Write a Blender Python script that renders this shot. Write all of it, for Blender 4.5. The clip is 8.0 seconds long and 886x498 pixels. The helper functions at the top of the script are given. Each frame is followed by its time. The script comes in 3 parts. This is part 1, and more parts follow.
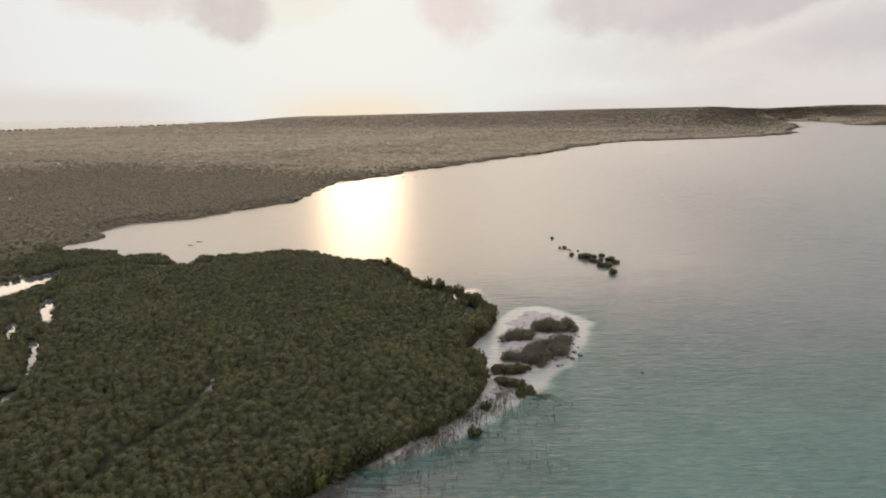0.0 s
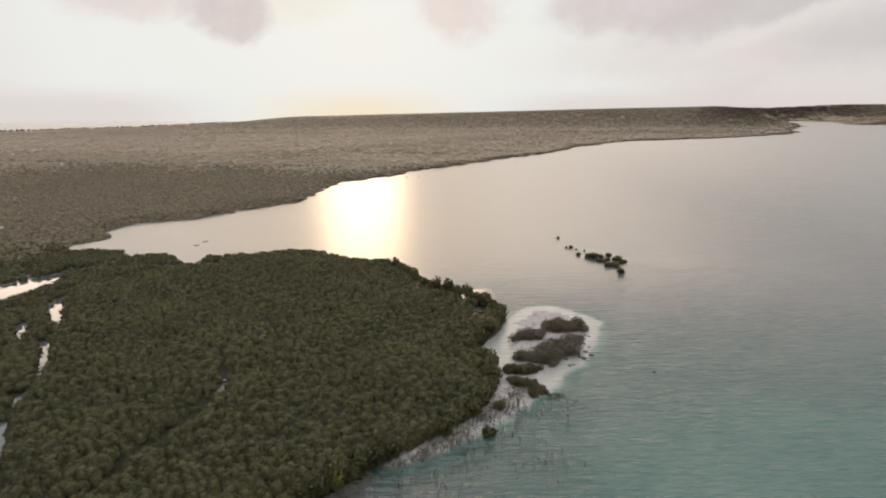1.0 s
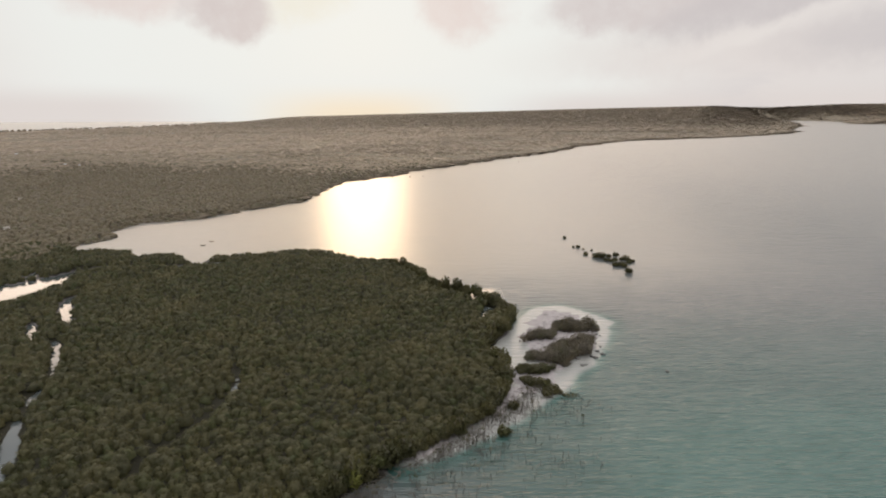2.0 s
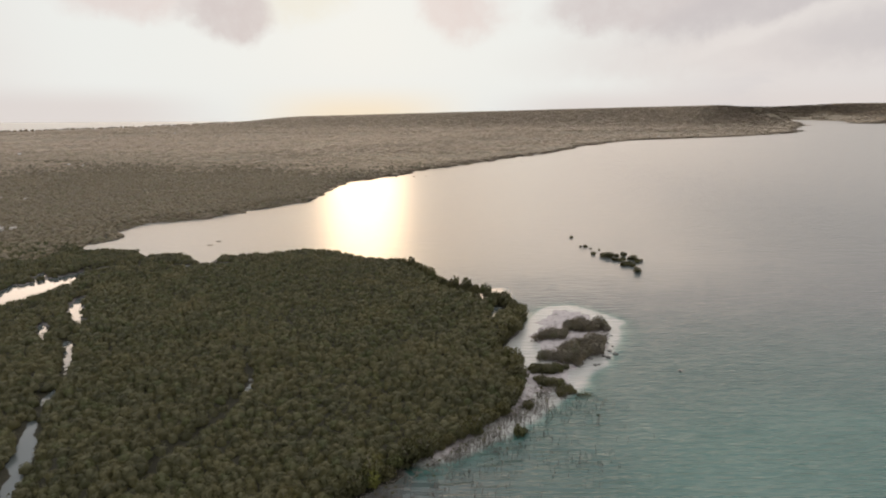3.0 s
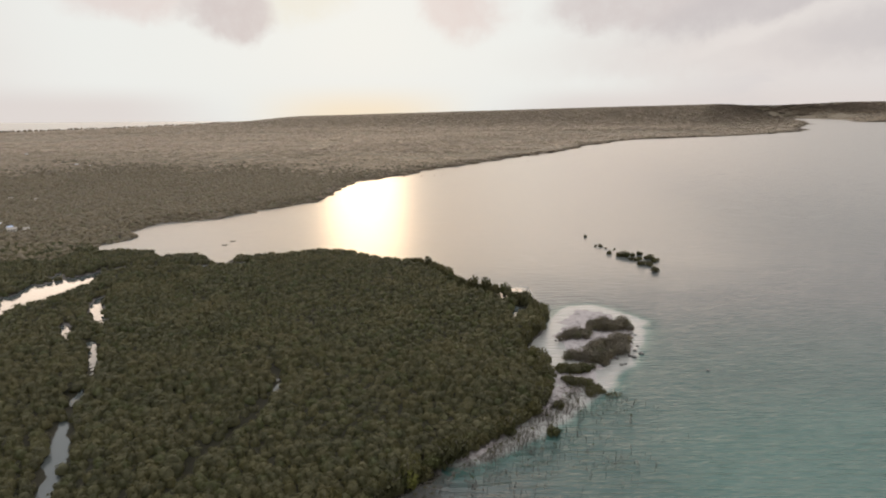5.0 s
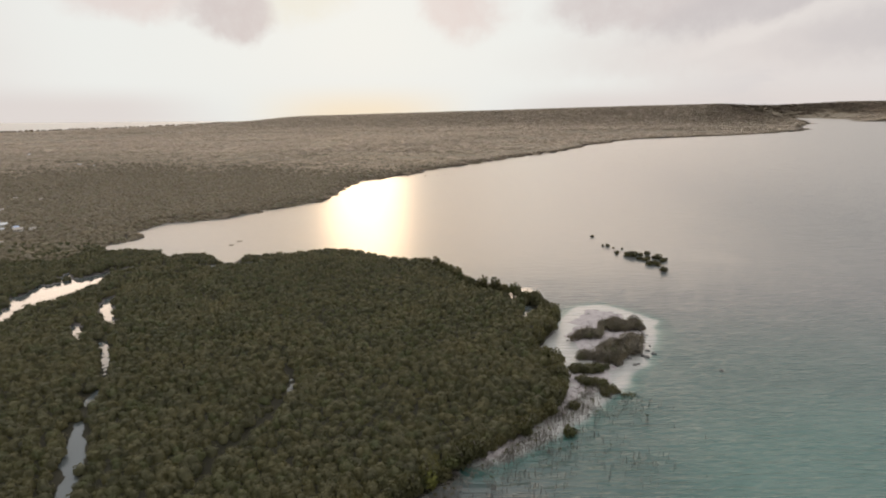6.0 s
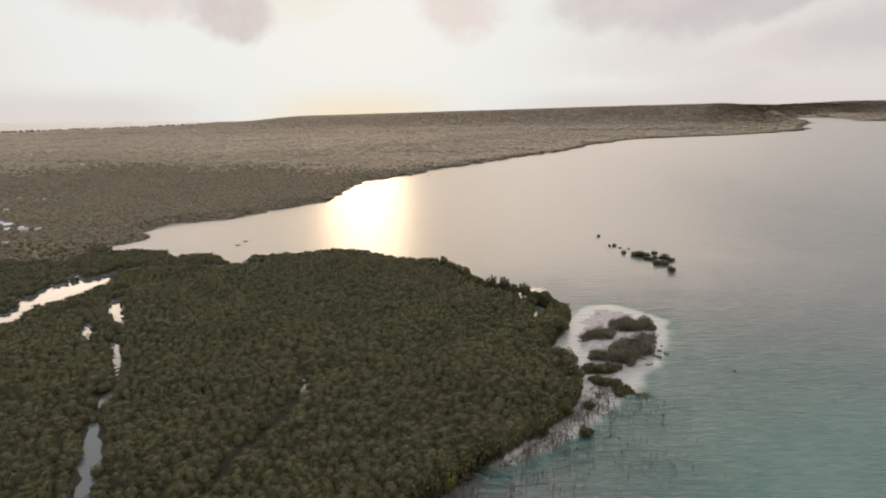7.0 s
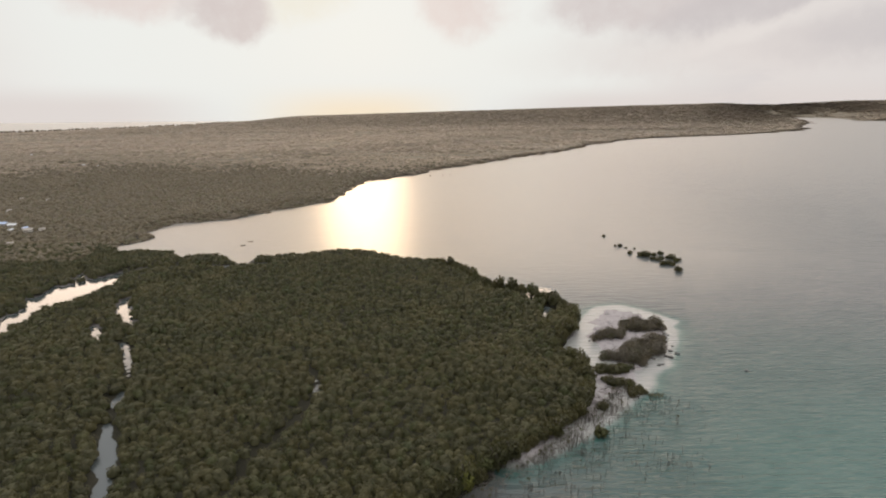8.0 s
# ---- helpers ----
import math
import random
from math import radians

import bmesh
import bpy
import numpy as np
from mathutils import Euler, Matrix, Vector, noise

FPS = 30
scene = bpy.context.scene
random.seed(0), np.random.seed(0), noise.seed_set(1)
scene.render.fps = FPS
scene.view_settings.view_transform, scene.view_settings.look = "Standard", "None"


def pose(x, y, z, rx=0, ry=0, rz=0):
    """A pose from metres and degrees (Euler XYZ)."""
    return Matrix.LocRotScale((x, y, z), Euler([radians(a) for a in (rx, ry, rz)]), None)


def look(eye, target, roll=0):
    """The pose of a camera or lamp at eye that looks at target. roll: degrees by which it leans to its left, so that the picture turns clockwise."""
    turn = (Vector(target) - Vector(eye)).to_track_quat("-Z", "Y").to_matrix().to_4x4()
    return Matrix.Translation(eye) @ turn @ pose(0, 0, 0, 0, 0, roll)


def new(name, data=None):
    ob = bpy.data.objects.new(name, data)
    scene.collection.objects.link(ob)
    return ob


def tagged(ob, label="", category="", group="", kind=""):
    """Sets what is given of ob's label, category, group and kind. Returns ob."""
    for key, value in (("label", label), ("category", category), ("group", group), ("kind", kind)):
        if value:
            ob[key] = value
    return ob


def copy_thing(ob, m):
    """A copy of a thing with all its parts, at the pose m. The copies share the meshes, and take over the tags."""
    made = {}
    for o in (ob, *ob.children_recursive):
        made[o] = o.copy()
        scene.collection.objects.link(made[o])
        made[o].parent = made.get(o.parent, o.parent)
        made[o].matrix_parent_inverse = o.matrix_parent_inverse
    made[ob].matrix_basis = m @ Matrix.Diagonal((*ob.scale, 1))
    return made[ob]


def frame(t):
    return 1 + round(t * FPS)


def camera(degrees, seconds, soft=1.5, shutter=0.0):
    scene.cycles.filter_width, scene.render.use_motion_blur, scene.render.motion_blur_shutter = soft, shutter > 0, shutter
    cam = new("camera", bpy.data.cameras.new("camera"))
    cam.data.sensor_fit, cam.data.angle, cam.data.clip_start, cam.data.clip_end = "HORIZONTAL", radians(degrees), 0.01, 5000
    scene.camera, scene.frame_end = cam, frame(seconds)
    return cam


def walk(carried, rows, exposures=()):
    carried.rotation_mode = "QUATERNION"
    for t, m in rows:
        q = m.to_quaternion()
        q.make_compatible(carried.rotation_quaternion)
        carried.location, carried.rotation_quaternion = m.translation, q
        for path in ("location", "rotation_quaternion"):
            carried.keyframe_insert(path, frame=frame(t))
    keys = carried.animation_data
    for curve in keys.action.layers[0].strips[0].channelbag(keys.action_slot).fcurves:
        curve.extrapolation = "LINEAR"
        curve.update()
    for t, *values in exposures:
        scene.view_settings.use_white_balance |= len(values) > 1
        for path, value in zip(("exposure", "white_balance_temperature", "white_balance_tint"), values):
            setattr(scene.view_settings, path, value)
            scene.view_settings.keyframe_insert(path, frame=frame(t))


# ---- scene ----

# ================= camera and walk =================
cam = camera(74.0, 8.0, soft=2.0)
ROWS = [  # seconds, x, y, z, pitch, roll, yaw
    (0.0, 0.0, 0.0, 100.0, -13.398, -0.155, 0.0),
    (0.5, -2.19, 0.01, 99.95, -13.403, -0.176, 0.017),
    (1.0, -4.42, 0.05, 99.91, -13.41, -0.2, 0.041),
    (1.5, -6.69, 0.1, 99.88, -13.418, -0.225, 0.07),
    (3.0, -13.71, 0.34, 99.82, -13.451, -0.309, 0.182),
    (3.5, -16.11, 0.44, 99.82, -13.464, -0.339, 0.224),
    (4.0, -18.55, 0.55, 99.82, -13.478, -0.369, 0.263),
    (4.5, -21.01, 0.68, 99.84, -13.492, -0.398, 0.3),
    (6.0, -28.52, 1.06, 99.94, -13.532, -0.476, 0.363),
    (6.5, -31.04, 1.18, 100.0, -13.542, -0.497, 0.359),
    (7.0, -33.57, 1.29, 100.06, -13.55, -0.513, 0.336),
    (7.5, -36.1, 1.4, 100.14, -13.555, -0.523, 0.291),
    (8.0, -38.61, 1.48, 100.23, -13.557, -0.527, 0.219),
]
walk(cam, [(t, pose(x, y, z, 0, 0, yaw) @ pose(0, 0, 0, 90 + pitch) @ pose(0, 0, 0, 0, 0, roll)) for t, x, y, z, pitch, roll, yaw in ROWS])

# ================= sky and sun =================
SUN_AZ, SUN_EL = -7.9, 11.0   # degrees; azimuth from +y towards +x


def shader_nodes(tree):
    """Short makers for a node tree: add a node, and arithmetic on sockets or numbers."""
    def put(socket, value):
        if isinstance(value, bpy.types.NodeSocket):
            tree.links.new(value, socket)
        elif value is not None:
            socket.default_value = value

    def node(kind, ins=(), **props):
        n = tree.nodes.new(kind)
        for k, v in props.items():
            setattr(n, k, v)
        for k, v in dict(ins).items():
            put(n.inputs[k], v)
        return n

    def math_(op, a, b=None, c=None):
        n = node("ShaderNodeMath", operation=op)
        for i, v in enumerate((a, b, c)):
            if v is not None:
                put(n.inputs[i], v)
        return n.outputs[0]

    def mix(fac, a, b):
        n = node("ShaderNodeMix", data_type="RGBA")
        put(n.inputs[0], fac), put(n.inputs[6], a), put(n.inputs[7], b)
        return n.outputs[2]

    def ramp(x, lo, hi, a=0.0, b=1.0):
        n = node("ShaderNodeMapRange", interpolation_type="SMOOTHSTEP")
        for i, v in enumerate((x, lo, hi, a, b)):
            put(n.inputs[i], v)
        return n.outputs[0]

    return node, math_, mix, ramp


def make_world():
    world = bpy.data.worlds.new("evening_sky")
    scene.world = world
    world.use_nodes = True
    tree = world.node_tree
    tree.nodes.clear()
    node, m, mix, ramp = shader_nodes(tree)
    d = node("ShaderNodeTexCoord").outputs["Generated"]
    sep = node("ShaderNodeSeparateXYZ", {0: d})
    x, y, z = sep.outputs
    az = m("MULTIPLY", m("ARCTAN2", x, y), 57.29578)
    el = m("MULTIPLY", m("ARCSINE", z), 57.29578)
    sky = node("ShaderNodeTexSky", sky_type="NISHITA", sun_disc=False, sun_elevation=radians(SUN_EL),
               sun_rotation=radians(SUN_AZ), dust_density=4.0, air_density=1.2)
    a, e = radians(SUN_AZ), radians(SUN_EL)
    dot = node("ShaderNodeVectorMath", {0: d, 1: (math.sin(a) * math.cos(e), math.cos(a) * math.cos(e), math.sin(e))},
               operation="DOT_PRODUCT").outputs["Value"]
    away = m("MULTIPLY", m("ARCCOSINE", m("MINIMUM", dot, 1.0)), 57.29578)

    # cloud outlines are bent and frayed by noise in direction space
    bend = node("ShaderNodeTexNoise", {"Vector": d, "Scale": 7.0, "Detail": 4.0, "Roughness": 0.62}).outputs["Color"]
    wisp = node("ShaderNodeTexNoise", {"Vector": d, "Scale": 30.0, "Detail": 6.0, "Roughness": 0.65}).outputs["Fac"]
    streak_vec = node("ShaderNodeMapping", {"Vector": d, "Scale": (1.0, 1.0, 3.5)}).outputs[0]
    streak = node("ShaderNodeTexNoise", {"Vector": streak_vec, "Scale": 5.0, "Detail": 5.0, "Roughness": 0.55}).outputs["Fac"]
    bend_az, bend_el, _ = node("ShaderNodeSeparateXYZ", {0: bend}).outputs
    az_bent = m("ADD", az, m("MULTIPLY", m("SUBTRACT", bend_az, 0.5), 9.0))
    el_bent = m("ADD", el, m("ADD", m("MULTIPLY", m("SUBTRACT", bend_el, 0.5), 3.6), m("MULTIPLY", m("SUBTRACT", wisp, 0.5), 1.5)))

    def cloud(caz, cel, wide, tall, edge=0.35, lean=0.0):
        dx = m("DIVIDE", m("SUBTRACT", az_bent, caz), wide)
        dy = m("DIVIDE", m("SUBTRACT", m("SUBTRACT", el_bent, cel), m("MULTIPLY", m("SUBTRACT", az, caz), lean)), tall)
        r = m("SQRT", m("ADD", m("MULTIPLY", dx, dx), m("MULTIPLY", dy, dy)))
        thick = ramp(wisp, 0.25, 0.75, 0.78, 1.0)
        return m("MULTIPLY", m("MULTIPLY", ramp(r, 1.0 + edge, 1.0 - edge), thick), ramp(el, 13.5, 10.8))

    # the hazy evening sky: pale grey, whiter towards the veiled sun
    base = mix(ramp(away, 75.0, 22.0), (0.73, 0.705, 0.70, 1), (0.80, 0.745, 0.715, 1))
    base = mix(ramp(away, 38.0, 22.0), base, (0.87, 0.88, 0.85, 1))
    high = ramp(el, 10.4, 17.0)   # thin bright overcast higher up, brightest on the sun's side
    base = mix(high, base, mix(ramp(el, 24.0, 62.0), (1.2, 1.19, 1.18, 1), (2.7, 2.67, 2.62, 1)))
    # unseen band above the view, raised to brighten the reflections on the bay
    base = mix(m("MULTIPLY", m("MULTIPLY", ramp(el, 9.8, 13.5), ramp(el, 26.0, 15.0)), ramp(away, 65.0, 12.0)), base, (4.8, 3.75, 2.9, 1))
    above_view = ramp(el, 10.0, 13.5)   # keeps the sun's added glow above the view, clear of the visible sky
    base = mix(m("MULTIPLY", ramp(away, 20.0, 3.0), above_view), base, (4.2, 3.1, 2.1, 1))
    base = mix(m("MULTIPLY", ramp(away, 6.5, 0.5), above_view), base, (4.6, 4.0, 3.3, 1))
    # pinkish haze low over the water
    low = m("MULTIPLY", ramp(el, 2.4, 0.2), ramp(away, 14.0, 24.0))
    base = mix(m("MULTIPLY", low, 0.85), base, (0.76, 0.695, 0.665, 1))
    # a warm band of light on the horizon under the sun
    near_sun = m("ABSOLUTE", m("SUBTRACT", az, SUN_AZ))
    base = mix(m("MULTIPLY", m("MULTIPLY", ramp(el, 2.6, -0.5), ramp(near_sun, 13.0, 1.0)), 0.75), base, (0.98, 0.80, 0.56, 1))
    # wide banks over the rest of the sky
    banks = m("MULTIPLY", ramp(streak, 0.47, 0.62), ramp(away, 26.0, 40.0))
    base = mix(m("MULTIPLY", banks, 0.35), base, (0.62, 0.59, 0.61, 1))

    rose, grey = (0.78, 0.68, 0.65, 1), (0.66, 0.59, 0.58, 1)
    for caz, cel, wide, tall, edge, lean, tone, depth in (
            (-27.0, 9.3, 4.6, 2.0, 0.5, 0.0, rose, 0.9),
            (-18.8, 8.5, 3.9, 2.5, 0.3, 0.0, grey, 0.95),
            (-12.0, 9.8, 3.0, 1.9, 0.6, 0.2, (0.84, 0.79, 0.66, 1), 0.6),
            (1.2, 9.2, 3.5, 2.8, 0.45, -0.1, rose, 0.95),
            (24.0, 4.6, 12.0, 2.2, 0.8, 0.02, (0.76, 0.70, 0.675, 1), 0.8),
            (18.0, 8.6, 9.0, 2.2, 0.35, 0.05, grey, 0.9),
            (28.0, 8.6, 9.0, 1.9, 0.4, 0.22, (0.62, 0.575, 0.575, 1), 0.9),
            (31.0, 6.6, 9.0, 0.7, 0.7, 0.24, (0.84, 0.79, 0.755, 1), 0.7),
            (38.0, 5.8, 9.0, 2.0, 0.6, 0.12, (0.62, 0.58, 0.58, 1), 0.75)):
        base = mix(m("MULTIPLY", cloud(caz, cel, wide, tall, edge, lean), depth), base, tone)
    dome = node("ShaderNodeVectorMath", {0: sky.outputs[0], 1: (0.02, 0.02, 0.02)}, operation="MULTIPLY").outputs[0]
    base = mix(0.96, dome, base)
    out = node("ShaderNodeBackground", {"Color": base, "Strength": 1.0})
    tree.links.new(out.outputs[0], node("ShaderNodeOutputWorld").inputs["Surface"])


make_world()
sun_data = bpy.data.lights.new("sun", "SUN")
sun_data.energy, sun_data.angle, sun_data.color = 0.22, radians(8.0), (1.0, 0.68, 0.40)
sun = new("sun", sun_data)
sun.matrix_world = look((0, 0, 300), (-300 * math.sin(radians(SUN_AZ)), -300 * math.cos(radians(SUN_AZ)), 300 - 300 * math.tan(radians(SUN_EL))))
scene.view_settings.exposure = 0.0

# ================= materials =================


def material(name):
    mat = bpy.data.materials.new(name)
    mat.use_nodes = True
    tree = mat.node_tree
    tree.nodes.clear()
    node, m, mix, ramp = shader_nodes(tree)
    out = node("ShaderNodeOutputMaterial")

    def finish(surface):
        tree.links.new(surface, out.inputs["Surface"])
        return mat
    return node, m, mix, ramp, finish


def foliage(name, dark, mid, light, translucent=0.3, rough=0.7, gloss=0.15, sheen=0.0):
    """Leaves: a tone for each tree from its tint, mottled at two scales, letting some light through."""
    node, m, mix, ramp, finish = material(name)
    tint = node("ShaderNodeAttribute", attribute_name="tint").outputs["Fac"]
    own = node("ShaderNodeObjectInfo").outputs["Random"]
    place = node("ShaderNodeNewGeometry").outputs["Position"]
    big = node("ShaderNodeTexNoise", {"Vector": place, "Scale": 0.03, "Detail": 3.0}).outputs["Fac"]
    small = node("ShaderNodeTexNoise", {"Vector": place, "Scale": 1.6, "Detail": 2.0}).outputs["Fac"]
    island = node("ShaderNodeNewGeometry").outputs["Random Per Island"]
    tone = m("ADD", m("MULTIPLY", m("FRACT", m("ADD", tint, own)), 0.72), m("MULTIPLY", island, 0.14))
    hue = m("FRACT", m("MULTIPLY", m("ADD", tint, own), 7.31))
    col = mix(ramp(tone, 0.0, 0.85), dark, mid)
    col = mix(m("MULTIPLY", ramp(hue, 0.55, 1.0), 0.75), col, (mid[0] * 1.05, mid[1] * 1.12, mid[2] * 1.4, 1))
    col = mix(m("MULTIPLY", ramp(hue, 0.35, 0.0), 0.6), col, (mid[0] * 0.72, mid[1] * 0.95, mid[2] * 0.8, 1))
    col = mix(m("MULTIPLY", ramp(m("ADD", m("MULTIPLY", big, 0.6), m("MULTIPLY", small, 0.5)), 0.5, 0.75), 0.6), col, light)
    # the warm sheen adds a haze-like paleness to the far leaves
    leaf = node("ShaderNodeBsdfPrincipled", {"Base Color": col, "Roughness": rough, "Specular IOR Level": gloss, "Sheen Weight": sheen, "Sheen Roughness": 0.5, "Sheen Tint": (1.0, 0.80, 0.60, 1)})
    thin = node("ShaderNodeBsdfTranslucent", {"Color": col})
    return finish(node("ShaderNodeMixShader", {0: translucent, 1: leaf.outputs[0], 2: thin.outputs[0]}).outputs[0])


def plain(name, a, b, scale=1.0, rough=0.8, bump=0.3, metal=0.0):
    """A mottled surface between two tones, with fine relief."""
    node, m, mix, ramp, finish = material(name)
    place = node("ShaderNodeTexCoord").outputs["Object"]
    big = node("ShaderNodeTexNoise", {"Vector": place, "Scale": scale, "Detail": 5.0, "Roughness": 0.6}).outputs["Fac"]
    small = node("ShaderNodeTexNoise", {"Vector": place, "Scale": scale * 9, "Detail": 3.0}).outputs["Fac"]
    own = node("ShaderNodeObjectInfo").outputs["Random"]
    f = m("ADD", m("MULTIPLY", big, 0.6), m("ADD", m("MULTIPLY", small, 0.3), m("MULTIPLY", own, 0.2)))
    col = mix(ramp(f, 0.3, 0.75), a, b)
    relief = node("ShaderNodeBump", {"Strength": bump, "Distance": 0.05, "Height": small})
    return finish(node("ShaderNodeBsdfPrincipled", {"Base Color": col, "Roughness": rough, "Metallic": metal, "Normal": relief.outputs[0]}).outputs[0])


def make_ground_material():
    node, m, mix, ramp, finish = material("ground_soil_and_sand")
    sand = node("ShaderNodeAttribute", attribute_name="sand").outputs["Fac"]
    far = node("ShaderNodeAttribute", attribute_name="upland").outputs["Fac"]
    place = node("ShaderNodeNewGeometry").outputs["Position"]
    wide = node("ShaderNodeTexNoise", {"Vector": place, "Scale": 0.012, "Detail": 6.0, "Roughness": 0.6}).outputs["Fac"]
    patch = node("ShaderNodeTexNoise", {"Vector": place, "Scale": 0.35, "Detail": 6.0, "Roughness": 0.65}).outputs["Fac"]
    grit = node("ShaderNodeTexNoise", {"Vector": place, "Scale": 3.0, "Detail": 4.0, "Roughness": 0.7}).outputs["Fac"]
    # mud, darkened to near black to carry the shade between the crowns
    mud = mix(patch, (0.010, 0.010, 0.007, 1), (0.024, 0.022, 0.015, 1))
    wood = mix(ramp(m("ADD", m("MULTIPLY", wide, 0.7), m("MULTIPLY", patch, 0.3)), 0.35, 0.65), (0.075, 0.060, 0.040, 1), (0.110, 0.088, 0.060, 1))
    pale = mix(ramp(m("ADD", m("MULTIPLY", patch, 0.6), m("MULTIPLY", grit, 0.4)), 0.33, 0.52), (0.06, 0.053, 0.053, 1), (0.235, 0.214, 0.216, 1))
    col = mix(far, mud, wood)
    col = mix(sand, col, pale)
    lumps = node("ShaderNodeTexNoise", {"Vector": place, "Scale": 0.03, "Detail": 4.0, "Roughness": 0.6}).outputs["Fac"]
    canopy = node("ShaderNodeTexNoise", {"Vector": place, "Scale": 0.12, "Detail": 3.0, "Roughness": 0.6}).outputs["Fac"]
    rugged = m("ADD", m("ADD", patch, m("MULTIPLY", grit, 0.3)), m("MULTIPLY", m("ADD", m("MULTIPLY", canopy, 7.0), m("MULTIPLY", lumps, 26.0)), far))
    relief = node("ShaderNodeBump", {"Strength": 0.6, "Distance": 0.3, "Height": rugged})
    return finish(node("ShaderNodeBsdfPrincipled", {"Base Color": col, "Roughness": 0.78, "Specular IOR Level": m("ADD", 0.06, m("MULTIPLY", far, 0.2)), "Normal": relief.outputs[0]}).outputs[0])


def make_water_material():
    node, m, mix, ramp, finish = material("sea_water")
    shoal = node("ShaderNodeAttribute", attribute_name="shoal").outputs["Fac"]
    calm = node("ShaderNodeAttribute", attribute_name="calm").outputs["Fac"]
    still = node("ShaderNodeAttribute", attribute_name="still").outputs["Fac"]
    place = node("ShaderNodeNewGeometry").outputs["Position"]

    def waves(scale, turn, detail, size=1.0):
        v = node("ShaderNodeMapping", {"Vector": place, "Rotation": (0, 0, radians(turn)), "Scale": scale}).outputs[0]
        return node("ShaderNodeTexNoise", {"Vector": v, "Scale": size, "Detail": detail, "Roughness": 0.5, "Distortion": 0.3}).outputs["Fac"]
    swell = waves((0.02, 0.13, 0.2), -3, 2.0)
    ripple = waves((1.1, 2.2, 1.0), 20, 2.0)

    def crests(length, turn, stretch, wobble):
        """Long wind-wave crests of the given length from crest to crest, bent by noise."""
        v = node("ShaderNodeMapping", {"Vector": place, "Rotation": (0, 0, radians(turn)), "Scale": (stretch, 1.0, 1.0)}).outputs[0]
        return node("ShaderNodeTexWave", {"Vector": v, "Scale": 6.2832 / (20 * length), "Distortion": wobble, "Detail": 3.0, "Detail Scale": 1.2,
                                          "Detail Roughness": 0.6}, wave_type="BANDS", bands_direction="Y", wave_profile="SIN").outputs["Fac"]
    drift = node("ShaderNodeTexNoise", {"Vector": place, "Scale": 0.008, "Detail": 4.0, "Roughness": 0.55}).outputs["Fac"]
    gusts = ramp(node("ShaderNodeTexNoise", {"Vector": place, "Scale": 0.03, "Detail": 3.0}).outputs["Fac"], 0.3, 0.7, 0.8, 1.15)
    wind = m("MULTIPLY", m("MULTIPLY", gusts, m("SUBTRACT", 1.0, m("MULTIPLY", calm, 0.97))), m("SUBTRACT", 1.0, m("MULTIPLY", still, 0.9)))
    chop, chop_small = waves((0.07, 0.44, 0.3), -6, 2.0), waves((0.15, 0.95, 0.5), 2, 1.0)
    height = m("ADD", m("MULTIPLY", crests(3.1, -7, 0.5, 14.0), 0.014), m("MULTIPLY", crests(2.2, 6, 0.5, 12.0), 0.010))
    height = m("ADD", height, m("ADD", m("MULTIPLY", chop, 0.85), m("MULTIPLY", chop_small, 0.42)))
    height = m("ADD", height, m("ADD", m("MULTIPLY", swell, 0.22), m("MULTIPLY", ripple, 0.02)))
    relief = node("ShaderNodeBump", {"Strength": wind, "Distance": 1.35, "Height": height})
    depth = m("ADD", shoal, m("MULTIPLY", m("SUBTRACT", drift, 0.5), 0.25))
    deep = (0.042, 0.048, 0.049, 1)
    col = mix(ramp(depth, 0.15, 0.5), deep, (0.015, 0.041, 0.037, 1))
    col = mix(ramp(depth, 0.5, 0.8), col, (0.020, 0.062, 0.053, 1))
    col = mix(ramp(depth, 0.70, 1.0), col, (0.18, 0.178, 0.170, 1))
    return finish(node("ShaderNodeBsdfPrincipled", {"Base Color": col, "Roughness": m("MULTIPLY", m("ADD", 0.278, m("MULTIPLY", calm, 0.02)), m("SUBTRACT", 1.0, m("MULTIPLY", still, 0.85))), "IOR": 1.42, "Normal": relief.outputs[0]}).outputs[0])


LEAF_NEAR = foliage("mangrove_leaves", (0.036, 0.037, 0.015, 1), (0.075, 0.069, 0.028, 1), (0.112, 0.095, 0.041, 1), 0.48, 0.55, 0.28)
# paler from belt to belt: distance haze is put into these leaf colours
LEAF_BAYSIDE_HAZED = foliage("bayside_leaves_hazed", (0.072, 0.058, 0.032, 1), (0.104, 0.083, 0.047, 1), (0.132, 0.103, 0.061, 1), 0.45, 0.6, 0.35, 0.22)
LEAF_MIDWAY_HAZED = foliage("inland_leaves_hazed", (0.096, 0.075, 0.047, 1), (0.121, 0.094, 0.060, 1), (0.142, 0.109, 0.071, 1), 0.45, 0.6, 0.4, 0.35)
LEAF_FAR_HAZED = foliage("woodland_leaves_hazed", (0.142, 0.110, 0.076, 1), (0.161, 0.125, 0.087, 1), (0.176, 0.136, 0.096, 1), 0.45, 0.6, 0.4, 0.45)
LEAF_DRY = foliage("scrub_leaves", (0.060, 0.052, 0.034, 1), (0.115, 0.096, 0.062, 1), (0.15, 0.125, 0.085, 1))
LEAF_YELLOW = foliage("yellowish_leaves", (0.07, 0.075, 0.02, 1), (0.12, 0.12, 0.03, 1), (0.16, 0.15, 0.05, 1))
BARK = plain("grey_bark", (0.06, 0.05, 0.04, 1), (0.16, 0.14, 0.12, 1), 3.0, 0.85)
STEM = plain("wet_dark_wood", (0.035, 0.030, 0.026, 1), (0.105, 0.092, 0.080, 1), 4.0, 0.6)
GROUND = make_ground_material()
WATER = make_water_material()

